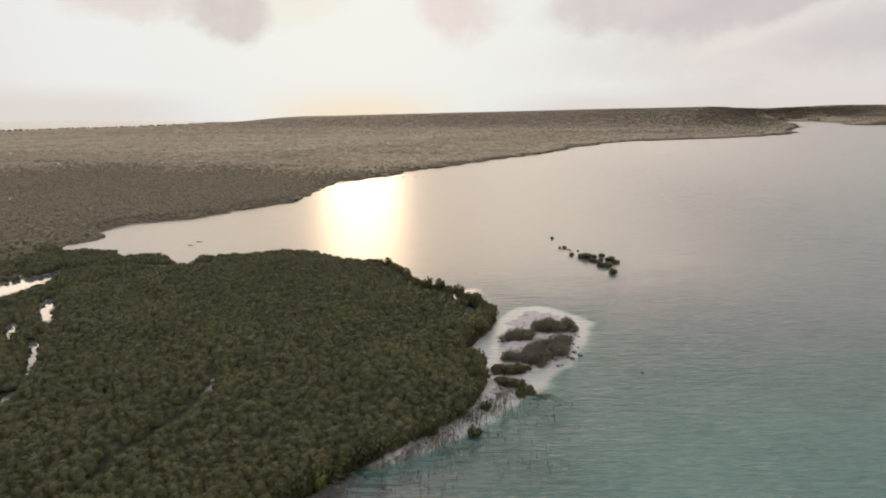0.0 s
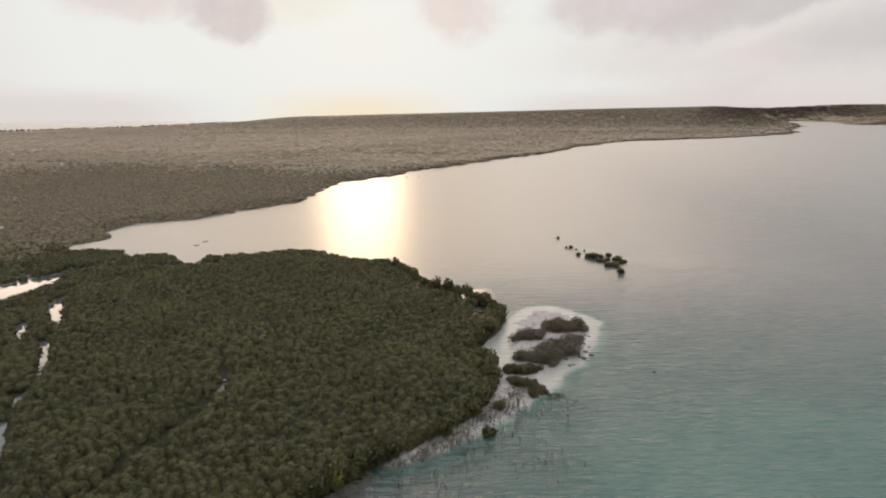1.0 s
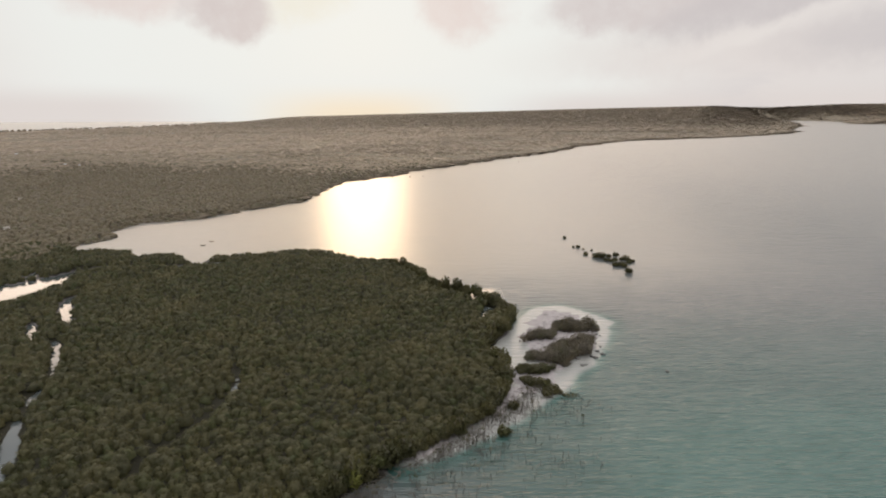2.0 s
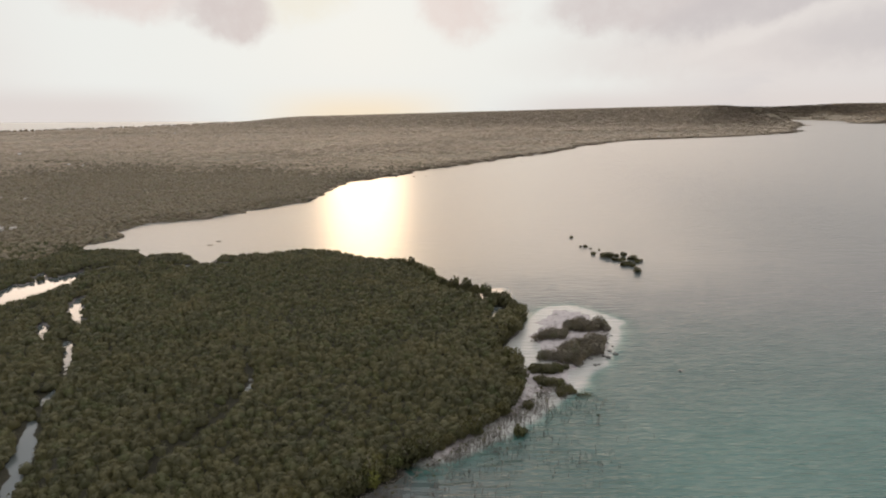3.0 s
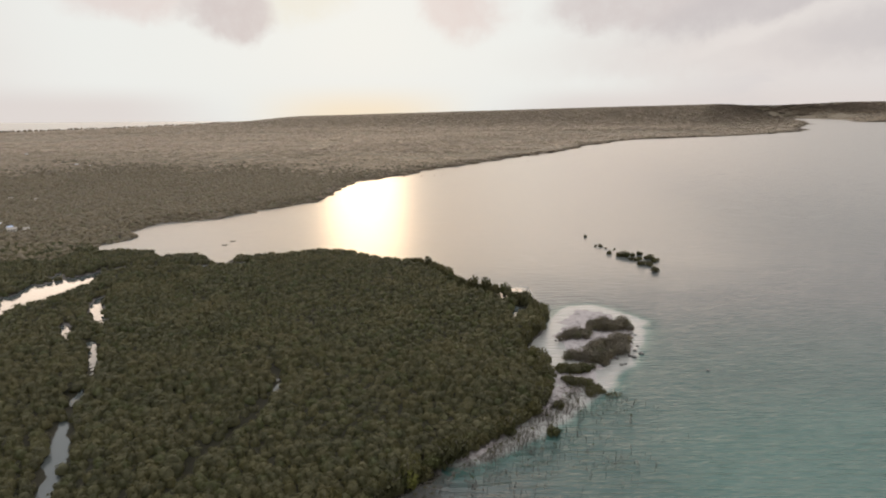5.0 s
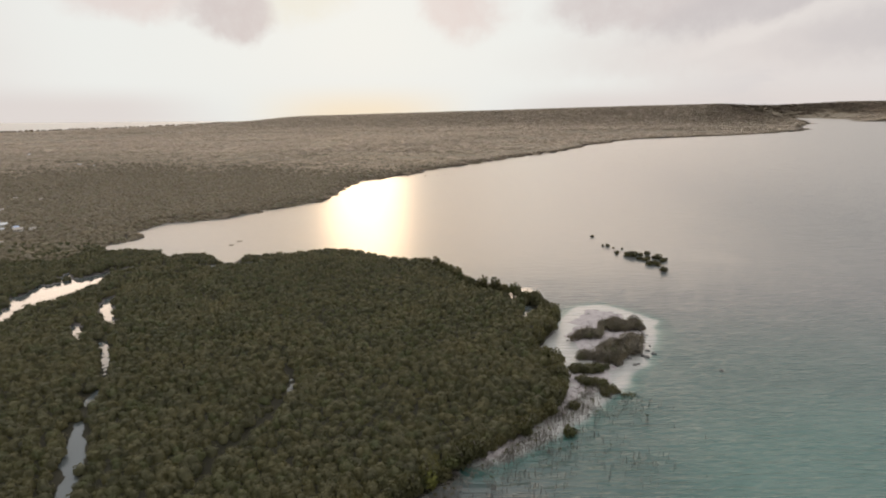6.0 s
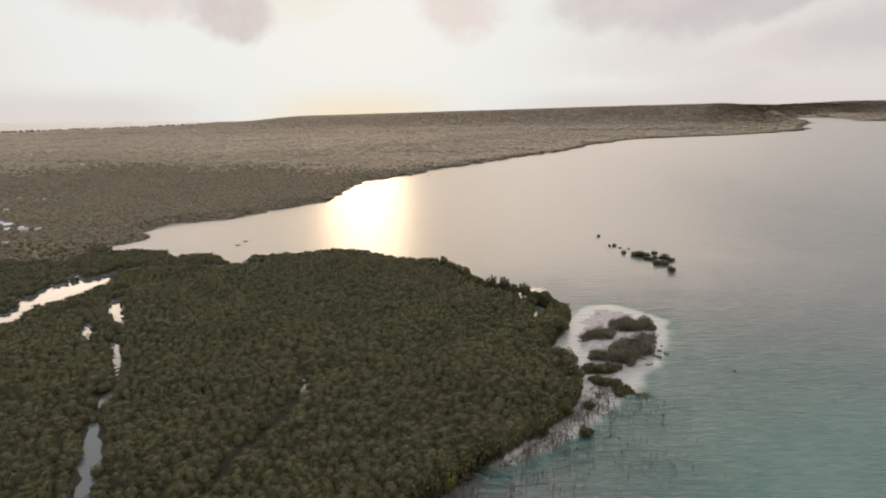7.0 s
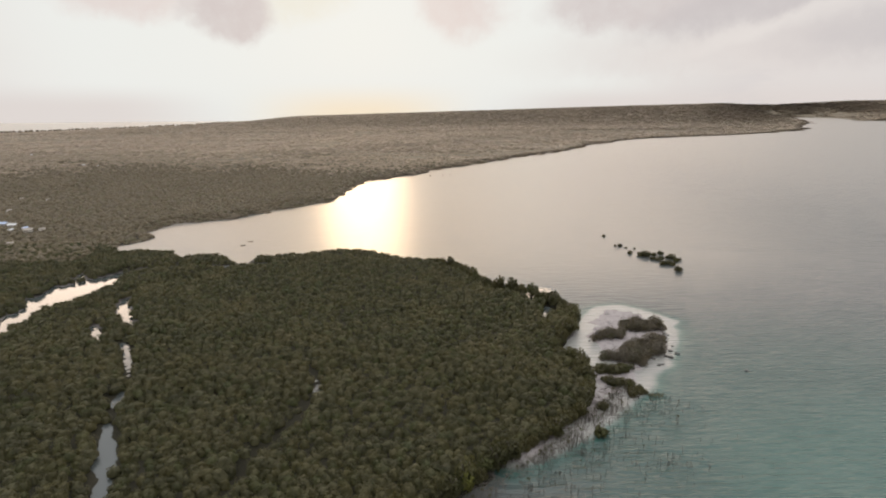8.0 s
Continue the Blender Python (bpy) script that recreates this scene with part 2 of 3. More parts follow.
# ================= plan =================
# The shore of the wooded cape, from the creek mouth round its point and back along the near beach.
CAPE = [(-172, 374), (-168, 392), (-137, 402), (-113, 413), (-90, 407), (-69, 390), (-49, 380), (-33, 367), (-19, 338), (-10, 319),
        (5, 311), (19, 294), (26, 276), (22, 253), (14, 243), (9, 231), (15, 221), (17, 212), (14, 193), (8, 179), (-4, 165), (-12, 159),
        (-24, 147), (-36, 136), (-58, 116), (-110, 80), (-200, 40), (-420, -20)]
# The far side of the bay, from its inner end out to the headland and the inlet behind it.
BAY = [(-172, 378), (-190, 398), (-211, 400), (-219, 390), (-233, 408), (-252, 415), (-272, 412), (-286, 430), (-274, 454), (-285, 499),
       (-275, 528), (-241, 544), (-216, 578), (-197, 608), (-160, 650), (-166, 703), (-158, 766), (-147, 833), (-121, 874), (-82, 911),
       (-59, 970), (6, 1056), (85, 1171), (167, 1282), (275, 1435), (335, 1559), (447, 1705), (528, 1819), (729, 1943), (905, 2008),
       (1137, 2160), (1382, 2393), (1621, 2834), (1866, 3161), (2224, 3834), (2540, 4500)]
INLET = [(2640, 4600), (2740, 4560), (2790, 4420), (2716, 4088), (2425, 3546), (2620, 3500), (4200, 3000), (6500, 2600), (6500, 5400)]
WEST = [(-1700, 5400), (-1660, 3910), (-1804, 3287), (-2042, 2767), (-2300, 1500), (-1500, 200)]
LAND = BAY + INLET + WEST + CAPE[::-1]
# Creeks: x, y, half width.
CREEKS = [
    [(-160, 378, 5), (-180, 373, 2.5), (-205, 371, 1.2), (-230, 367, 2.2), (-236, 362, 2.5), (-242, 353, 5), (-246, 340, 10.5), (-249, 322, 14), (-251, 304, 13),
     (-253, 287, 5), (-250, 268, 6), (-251, 250, 8), (-264, 234, 7), (-310, 218, 3)],
    [(-213, 307, 1.6), (-207, 293, 3.0), (-201, 283, 2.9), (-194.5, 273, 2.2), (-187, 263, 1.0)],
    [(-207, 265, 1.2), (-200, 256, 2.2), (-195, 248, 2.2)],
    [(-181, 243, 1.2), (-175, 235, 2.0), (-170, 227, 2.2), (-167, 221, 1.6), (-163, 214, 1.1), (-160, 207, 1.1)],
    [(-157, 198, 1.5), (-154.4, 191, 2.1), (-152.6, 185, 1.3)],
    [(-149.5, 175, 1.4), (-145, 166, 2.2), (-141, 159, 2.4), (-138, 152, 3.0), (-135, 147, 2.2), (-131, 138, 2.4), (-120, 112, 3)],
    [(-262, 342, 2.5), (-269, 366, 0.6)], [(-260, 318, 6), (-267, 331, 1.5)], [(-258, 300, 5), (-266, 308, 2.5)], [(-252, 272, 4), (-258, 281, 2.0)],
    [(-87.6, 206, 0.9), (-86, 197, 1.3)],
    [(5, 308, 1.2), (7, 297, 2.0)], [(14, 286, 2.4), (10, 272, 2.0)]]
# Dry channels in which the woods stand lower: x, y, half width.
GULLIES = [[(-97, 230, 1.0), (-87, 203, 1.9), (-86.3, 188, 2.0), (-87.5, 175, 2.1), (-91, 164, 2.1), (-95, 156, 2.0), (-97.6, 148, 1.9), (-97, 140, 1.7), (-100, 125, 1.6)],
           [(-217, 314, 1.0), (-208, 331, 1.8), (-197, 345, 2.0), (-182, 360, 2.0), (-175, 377, 2.0)],
           [(-187, 263, 1.0), (-181, 243, 1.2), (-170, 227, 1.2), (-160, 207, 1.2), (-154, 190, 1.2), (-149, 175, 1.4)]]
SPIT_HEAD = [(24, 243), (28.5, 255), (34, 272), (40, 282), (47, 285), (52.5, 281), (56.5, 273), (61, 264), (62.5, 256), (59, 247), (51.5, 233), (48.5, 226), (40.5, 216.5), (31, 219), (25.5, 224)]
SPIT = SPIT_HEAD[:13] + [(37, 212), (32, 203), (24.5, 195), (15.5, 185.5), (4.5, 172.5), (-8, 161), (-14, 157), (-20, 153), (-17, 160), (-9, 169),
                         (-1.5, 179), (4, 184), (10, 196), (14.6, 207), (18, 215), (25, 222), (25.5, 230)]


# Village houses under pale, bluish and thatched roofs: x, y, turn.
HOUSES = [[(-412, 499, 20), (-403, 484, 80), (-643, 991, 10), (-608, 972, 100), (-880, 1210, 30), (-1037, 2272, 0), (-1234, 2500, 40), (690, 1965, 15), (720, 1985, 60)],
          [(-424, 505, 5), (-395, 490, 70)],
          [(-386, 481, 15), (-378, 486, 60), (-476, 644, 30), (-471, 577, 80), (-511, 653, 10), (-372, 440, 45)]]


def lattice(ix, iy, seed):
    h = (ix * 374761393 + iy * 668265263 + seed * 974711) & 0x7FFFFFFF
    h = ((h ^ (h >> 13)) * 1274126177) & 0x7FFFFFFF
    return ((h ^ (h >> 16)) & 0xFFFF) / 65535.0


def value_noise(x, y, seed=0):
    ix, iy = np.floor(x).astype(np.int64), np.floor(y).astype(np.int64)
    fx, fy = x - ix, y - iy
    fx, fy = fx * fx * (3 - 2 * fx), fy * fy * (3 - 2 * fy)
    a, b = lattice(ix, iy, seed), lattice(ix + 1, iy, seed)
    c, d = lattice(ix, iy + 1, seed), lattice(ix + 1, iy + 1, seed)
    return (a + (b - a) * fx) * (1 - fy) + (c + (d - c) * fx) * fy


def fbm(x, y, seed=0, octaves=4):
    total, amp, norm = 0.0, 1.0, 0.0
    for k in range(octaves):
        total = total + amp * value_noise(x * 2 ** k, y * 2 ** k, seed + k)
        norm += amp
        amp *= 0.5
    return total / norm


def outline_distance(px, py, outline):
    """Signed distance to a closed outline, positive inside."""
    pts = np.array(outline, float)
    nxt = np.roll(pts, -1, 0)
    best, inside = np.full(px.shape, 1e18), np.zeros(px.shape, bool)
    for (ax, ay), (bx, by) in zip(pts, nxt):
        dx, dy = bx - ax, by - ay
        k = np.clip(((px - ax) * dx + (py - ay) * dy) / (dx * dx + dy * dy), 0, 1)
        best = np.minimum(best, (px - ax - k * dx) ** 2 + (py - ay - k * dy) ** 2)
        if ay != by:
            inside ^= ((ay > py) != (by > py)) & (px < ax + (py - ay) * dx / dy)
    return np.where(inside, 1, -1) * np.sqrt(best)


def path_distance(px, py, path):
    """Distance to a path whose points may carry a half width; negative within it."""
    best = np.full(px.shape, 1e9)
    for p, q in zip(path, path[1:]):
        dx, dy = q[0] - p[0], q[1] - p[1]
        k = np.clip(((px - p[0]) * dx + (py - p[1]) * dy) / (dx * dx + dy * dy), 0, 1)
        w = p[2] + k * (q[2] - p[2]) if len(p) > 2 else 0.0
        best = np.minimum(best, np.hypot(px - p[0] - k * dx, py - p[1] - k * dy) - w)
    return best


def shore(px, py):
    """Metres inland from the water's edge, negative out at sea."""
    far = np.hypot(px, py)
    amp = np.clip(far * 0.014, 1.8, 28)
    size = np.clip(far * 0.035, 5, 90)
    band = np.round(np.log2(size))   # one noise size for each belt of distance
    size = 2.0 ** band
    wx = px + amp * (fbm(px / size, py / size, 11, 3) - 0.5) * 2
    wy = py + amp * (fbm(px / size, py / size, 23, 3) - 0.5) * 2
    d = outline_distance(wx, wy, LAND)
    near = far < 600
    if near.any():
        cut = np.full(px.shape, 1e9)
        for c in CREEKS:
            fray, grain = (3.2, 9) if len(c) > 12 else (1.5, 4)   # the broad creek has a ragged edge
            qx, qy = px[near], py[near]
            cut[near] = np.minimum(cut[near], path_distance(qx, qy, c) + fray * 2 * (fbm(qx / grain, qy / grain, 61, 3) - 0.5))
        d = np.minimum(d, cut)
    return d


def step(x, lo, hi):
    k = np.clip((x - lo) / (hi - lo), 0, 1)
    return k * k * (3 - 2 * k)


def upland(px, py):
    """Rise of the far country above the coast."""
    rise = 9 * step(outline_distance(px, py, LAND), 20, 500) * step(py, 500, 1200)
    hills = step(py, 2600, 4850) * (18 + 0.0215 * np.clip(px + 1700, 0, 4300)) * step(px, -2000, -1200) * step(outline_distance(px, py, LAND), 10, 560)
    return rise + hills * (0.98 + 0.04 * fbm(px / 400, py / 400, 5, 3)) + 1.5 * step(py, 700, 1500) * fbm(px / 130, py / 130, 9, 3)


def sand_of(px, py):
    s = outline_distance(px + 3 * (fbm(px / 6, py / 6, 31) - 0.5), py + 3 * (fbm(px / 6, py / 6, 37) - 0.5), SPIT)
    return s


def gully_distance(px, py):
    return np.minimum.reduce([path_distance(px, py, g) for g in GULLIES])


def terrain(px, py):
    d = shore(px, py)
    z = np.where(d > 0, 0.1 * np.minimum(d, 6.0), np.maximum(d * 0.1, -3.0))
    z = np.where(d > 0, z + upland(px, py) + 3.0 * step(d, 2, 14) * step(py, 430, 520), z)
    # low growth fills the floor of the cape's woods, but for the gully
    z = z + 1.5 * step(d, 2, 8) * (py < 430) * (d > 0) * step(gully_distance(px, py), 0.0, 3.0)
    s = sand_of(px, py)
    bar = 0.46 * step(s, -5, 6) + 0.85 * (fbm(px / 4.5, py / 4.5, 41) - 0.5) - 0.29 + 0.4 * step(outline_distance(px, py, SPIT_HEAD), 0, 8)
    z = np.where((s > -8) & (d < 6), np.maximum(bar, np.where(d > 3, z, -1.0)), z)
    return z, d, s


def link_mesh(name, verts, faces, mat, parent=None, smooth=False, **attributes):
    """One mesh object from arrays; attributes are floats for each vertex."""
    me = bpy.data.meshes.new(name)
    faces = np.asarray(faces)
    n = faces.shape[1]
    me.vertices.add(len(verts))
    me.vertices.foreach_set("co", np.asarray(verts, np.float32).ravel())
    me.loops.add(faces.size)
    me.loops.foreach_set("vertex_index", faces.astype(np.int32).ravel())
    me.polygons.add(len(faces))
    me.polygons.foreach_set("loop_start", np.arange(0, faces.size, n, dtype=np.int32))
    me.polygons.foreach_set("use_smooth", np.full(len(faces), smooth))
    for key, values in attributes.items():
        me.attributes.new(key, "FLOAT", "POINT").data.foreach_set("value", np.asarray(values, np.float32))
    me.materials.append(mat)
    me.update(calc_edges=True)
    ob = new(name, me)
    ob.parent = parent
    return ob


def part(name, bm, mat, parent=None, label="", smooth=False):
    me = bpy.data.meshes.new(name)
    bm.normal_update()
    bm.to_mesh(me)
    bm.free()
    for p in me.polygons:
        p.use_smooth = smooth
    me.materials.append(mat)
    ob = new(name, me)
    ob.parent = parent
    return tagged(ob, label)


def grid(xs, ys):
    gx, gy = np.meshgrid(xs, ys)
    nx, ny = len(xs), len(ys)
    i = (np.arange(ny - 1)[:, None] * nx + np.arange(nx - 1)[None, :]).ravel()
    return gx.ravel(), gy.ravel(), np.stack([i, i + 1, i + nx + 1, i + nx], 1)


def growing(start, stop, first, rate):
    out, x, s = [], start, first
    while abs(x - start) < abs(stop - start):
        x += math.copysign(s, stop - start)
        s *= rate
        out.append(x)
    return out


# ================= ground and sea =================
def make_ground():
    xs = np.array(sorted(growing(-330, -6400, 4, 1.07)) + list(np.arange(-330, -45, 2.0)) + list(np.arange(-45, 70, 1.2)) + list(np.arange(70, 130, 4.0)) + growing(130, 6400, 5, 1.07))
    ys = np.array(sorted(growing(110, -2500, 6, 1.3)) + list(np.arange(110, 130, 3.0)) + list(np.arange(130, 290, 1.1)) + list(np.arange(290, 480, 3.0)) + growing(480, 5200, 4, 1.03))
    px, py, faces = grid(xs, ys)
    z, d, s = terrain(px, py)
    sand = np.clip(step(s, -10, -6) * step(d, 5, 1.5), 0, 1)
    beach = step(d, -3, 0) * step(d, 5, 1) * 0.3 * (np.hypot(px, py) > 330) * step(py, 2000, 1200)
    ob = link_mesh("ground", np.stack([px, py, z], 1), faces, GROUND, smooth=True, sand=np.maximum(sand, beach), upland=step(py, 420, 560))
    tagged(ob, "dark mangrove mud and wooded land with pale sand banks", "ground", kind="structure")


def make_sea():
    xs = np.array(sorted(growing(-330, -9000, 10, 1.12)) + list(np.arange(-330, 130, 3.0)) + growing(130, 9000, 4, 1.035))
    ys = np.array(sorted(growing(100, -4000, 10, 1.25)) + list(np.arange(100, 330, 2.5)) + growing(330, 5300, 2.5, 1.022))
    px, py, faces = grid(xs, ys)
    d = shore(px, py)
    s = sand_of(px, py)
    near = step(s, -20, -1)
    flats = (step(py, 330, 110) * step(px, -40, 60) * 0.5 + step(py, 420, 240) * 0.2) * (px > -75) + 0.2 * step(px, 20, 130) * step(py, 240, 130)
    lagoon = 1.0 * step(outline_distance(px, py, [(6, 226), (14, 248), (24, 256), (30, 268), (40, 285), (52, 288), (66, 274), (71, 266), (64, 262), (50, 266), (34, 250), (24, 232), (14, 210)]), -7, 4)
    flats = np.minimum(flats, 0.72)
    shoal = np.clip(0.66 * step(s, -12, 1) + 0.2 * near + flats + lagoon, 0, 1)
    calm = np.maximum(step(py, 250, 400) * step(px, 320, 60) + step(d, -6, 0) + step(s, -14, -2) * 0.4 + 0.6 * step(np.hypot(px, py), 250, 1400) + 1.0 * ((px < -75) & (py < 395)), 0)
    calm = 1 - np.exp(-2.2 * calm)
    # creeks and pools inside the woods lie as still as a mirror
    still = np.maximum.reduce([step(px, -196, -204) * step(py, 372, 364), step(px, -70, -78) * step(py, 334, 326),
                               step(outline_distance(px, py, [(-4, 258), (-4, 320), (20, 320), (22, 258)]), -2, 1)])
    ob = link_mesh("water", np.stack([px, py, np.zeros_like(px)], 1), faces, WATER, smooth=True, shoal=shoal, calm=calm, still=still)
    tagged(ob, "calm tropical sea, turquoise in the shallows, reflecting evening sky", "sea", kind="structure")


make_ground()
make_sea()


# ================= woods =================
def crown_points(rng, n, leaf, squash=0.75, lobes=4, flat=0.0, low=0.15):
    """Leaf clumps over a lobed crown of unit width: quads of four corners each, base of the crown at z=0."""
    first = rng.uniform(0, 6)
    centres = np.concatenate([[[0, 0, 0.45]], np.stack([0.22 * np.cos(np.arange(lobes) * 6.283 / lobes + first),
                              0.22 * np.sin(np.arange(lobes) * 6.283 / lobes + first), rng.uniform(0.26, 0.5, lobes)], 1)])
    radii = np.concatenate([[0.34], rng.uniform(0.2, 0.3, lobes)])
    which = rng.integers(0, lobes + 1, n)
    u = rng.normal(size=(n, 3))
    u[:, 2] = np.abs(u[:, 2]) * 0.9 - low
    u /= np.linalg.norm(u, axis=1)[:, None]
    p = centres[which] + u * (radii[which] * rng.uniform(0.86, 1.08, n))[:, None]
    p[:, 2] = p[:, 2] * squash * 1.5
    normal = u + rng.normal(size=(n, 3)) * 0.24 * (1 - 0.6 * flat) + np.array([0, 0, 1.6]) * flat
    normal /= np.linalg.norm(normal, axis=1)[:, None]
    side = np.cross(normal, rng.normal(size=(n, 3)))
    side /= np.linalg.norm(side, axis=1)[:, None]
    up = np.cross(normal, side)
    a = (leaf * rng.uniform(0.6, 1.3, n))[:, None]
    b = (leaf * rng.uniform(0.6, 1.3, n))[:, None]
    k = rng.uniform(0.2, 0.7, n)[:, None]
    return np.stack([p - side * a - normal * a * 0.3, p - up * b * k, p + side * a - normal * a * 0.3, p + up * b], 1)


def scatter(spacing, x0, x1, y0, y1, rng):
    xs, ys = np.arange(x0, x1, spacing), np.arange(y0, y1, spacing * 0.9)
    gx, gy = np.meshgrid(xs, ys)
    gx = gx + (np.arange(len(ys)) % 2)[:, None] * spacing / 2
    gx = gx + rng.uniform(-0.38, 0.38, gx.shape) * spacing
    gy = gy + rng.uniform(-0.38, 0.38, gy.shape) * spacing
    return gx.ravel(), gy.ravel()


def dome_points(rng, sides, rings):
    """A lumpy crown body of unit width and about unit height: its corners, and triangles between them."""
    pts, tris = [(rng.uniform(-0.05, 0.05), rng.uniform(-0.05, 0.05), rng.uniform(0.84, 0.96))], []
    for r in range(rings):
        a = (r + 1) / rings * 1.75
        for k in range(sides):
            t = (k + 0.5 * (r % 2) + rng.uniform(-0.2, 0.2)) * 6.2832 / sides
            w = rng.uniform(0.78, 1.2)
            pts.append((0.5 * w * math.sin(min(a, 1.5)) * math.cos(t), 0.5 * w * math.sin(min(a, 1.5)) * math.sin(t), 0.12 + 0.74 * math.cos(a) * rng.uniform(0.85, 1.12)))
    for k in range(sides):
        n = (k + 1) % sides
        tris.append((0, 1 + k, 1 + n))
        for r in range(rings - 1):
            i, j = 1 + r * sides, 1 + (r + 1) * sides
            tris += [(i + k, j + k, j + n), (i + k, j + n, i + n)]
    return np.array(pts), np.array(tris)


def woods(name, px, py, pz, width, height, mat, n, leaf, rng, label, forms=8, flat=0.0, lobes=4, body=(6, 3), inner=0.80):
    """One joined canopy: each tree takes one of some crown forms, turned, scaled and tinted; a lumpy body with leaf clumps over it."""
    shapes = []
    for _ in range(forms):
        b, tris = dome_points(rng, *body)
        leaves = crown_points(rng, n, leaf, flat=flat, lobes=lobes).reshape(-1, 3) if n else np.zeros((0, 3))
        q = np.arange(len(leaves)).reshape(-1, 4) + len(b)
        shapes.append((np.concatenate([b * np.array([inner, inner, inner]), leaves]), np.concatenate([tris, q[:, [0, 1, 2]], q[:, [0, 2, 3]]])))
    verts, tints, faces, total = [], [], [], 0
    pick = rng.integers(0, forms, len(px))
    for k in range(forms):
        m = pick == k
        c = int(m.sum())
        if not c:
            continue
        form, tris = shapes[k]
        turn = rng.uniform(0, 6.283, c)
        q = np.broadcast_to(form[None], (c, len(form), 3))
        co, si = np.cos(turn)[:, None], np.sin(turn)[:, None]
        w = width[m][:, None]
        v = np.stack([px[m][:, None] + w * (co * q[..., 0] - si * q[..., 1]), py[m][:, None] + w * (si * q[..., 0] + co * q[..., 1]),
                      pz[m][:, None] + height[m][:, None] * q[..., 2]], -1)
        verts.append(v.reshape(-1, 3))
        faces.append((tris[None] + (total + np.arange(c) * len(form))[:, None, None]).reshape(-1, 3))
        tints.append(np.repeat(rng.uniform(0, 1, c), len(form)))
        total += c * len(form)
    ob = link_mesh(name, np.concatenate(verts), np.concatenate(faces), mat, smooth=True, tint=np.concatenate(tints))
    return tagged(ob, label, "trees", kind="stuff")


def canopy_height(px, py):
    return 2.7 + 2.2 * fbm(px / 28, py / 28, 51, 3) + 1.2 * fbm(px / 7, py / 7, 57, 2)


def make_mangrove():
    rng = np.random.default_rng(4)
    px, py = scatter(3.25, -420, 40, -20, 430, rng)
    d = shore(px, py)
    gully = gully_distance(px, py)
    open_shore = outline_distance(px, py, LAND)
    keep = (d > 0.2 + 2.6 * rng.uniform(0, 1, len(px)) ** 2) & (open_shore > 1.6) & (gully > 0.0) & ~((px > 18) & (py < 240))
    px, py, d = px[keep], py[keep], d[keep]
    top = canopy_height(px, py) * (0.72 + 0.28 * step(d, 0, 9)) + rng.uniform(-0.5, 0.8, len(px)) - 1.4 * step(gully[keep], 2.5, 0.0)
    width = 3.6 + 2.6 * rng.uniform(0, 1, len(px)) ** 1.5
    aside = (np.abs(px + 20) > 0.8 * py + 45) | (py < 105)
    near = (py < 230) & ~aside
    for m, n, leaf, body in ((near, 120, 0.064, (7, 3)), (~near & ~aside, 44, 0.098, (6, 3)), (aside, 8, 0.27, (5, 2))):
        tall = np.minimum(top[m], 3.3)
        woods("mangrove_canopy", px[m], py[m], 0.3 + top[m] - tall, width[m], tall, LEAF_NEAR, n, leaf, rng,
              "dense dark green mangrove canopy standing in tidal mud", forms=14, lobes=5, body=body)


def make_far_woods():
    rng = np.random.default_rng(9)
    # each belt further off takes a paler leaf, standing in for haze
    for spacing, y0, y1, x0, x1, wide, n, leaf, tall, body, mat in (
            (4.9, 380, 1060, -880, 0, (6.2, 8.6), 20, 0.105, (4.0, 5.6), (6, 2), LEAF_BAYSIDE_HAZED),
            (7.8, 540, 1400, -1250, 280, (15, 21), 5, 0.07, (2.7, 3.5), (6, 2), LEAF_MIDWAY_HAZED),
            (15.0, 900, 2800, -2200, 1900, (31, 42), 0, 0.1, (2.4, 3.0), (6, 2), LEAF_FAR_HAZED),
            (30.0, 2300, 5060, -3400, 4300, (62, 88), 0, 0.1, (3.2, 4.0), (5, 2), LEAF_FAR_HAZED)):
        px, py = scatter(spacing, x0, x1, y0, y1, rng)
        keep = np.abs(px) < 0.82 * py + 60
        px, py = px[keep], py[keep]
        z, d, _ = terrain(px, py)
        keep = (d > spacing * 0.3) & ((py > 430) | (px < -285) | (d > 0) & (py > 900))
        px, py, z, d = px[keep], py[keep], z[keep], d[keep]
        # the stand thins out towards its far edge; the trees by the water stay
        edge = step(py + 0.5 * (y1 - y0) * (fbm(px / 170, py / 120, 83, 3) - 0.5), y1, y1 - 0.55 * (y1 - y0))
        keep = (rng.uniform(0, 1, len(px)) < (1.0 if y1 > 5000 else edge)) | (d < spacing * 2)
        px, py, z, d = px[keep], py[keep], z[keep], d[keep]
        w = rng.uniform(*wide, len(px))
        open_ground = np.minimum.reduce([np.hypot(px - hx, (py - hy + 4) * 0.7) for row in HOUSES for hx, hy, _ in row])
        keep = open_ground > 2.5 + 0.26 * w
        px, py, z, d, w = px[keep], py[keep], z[keep], d[keep], w[keep]
        h = rng.uniform(*tall, len(px)) * (0.7 + 0.3 * step(d, 0, spacing * 4))
        # groves of taller and lower growth
        grove = (fbm(px / 110, py / 110, 71, 3) - 0.5) * (3.0 - 1.5 * step(py, 1000, 2200)) * step(d, 4, 40)
        woods("far_woods", px, py, z - 1.5 + grove, w, h, mat, n, leaf, rng, "olive-brown woodland across the bay, haze painted into its leaf colours", flat=0.4, body=body, inner=0.95)


make_mangrove()
make_far_woods()


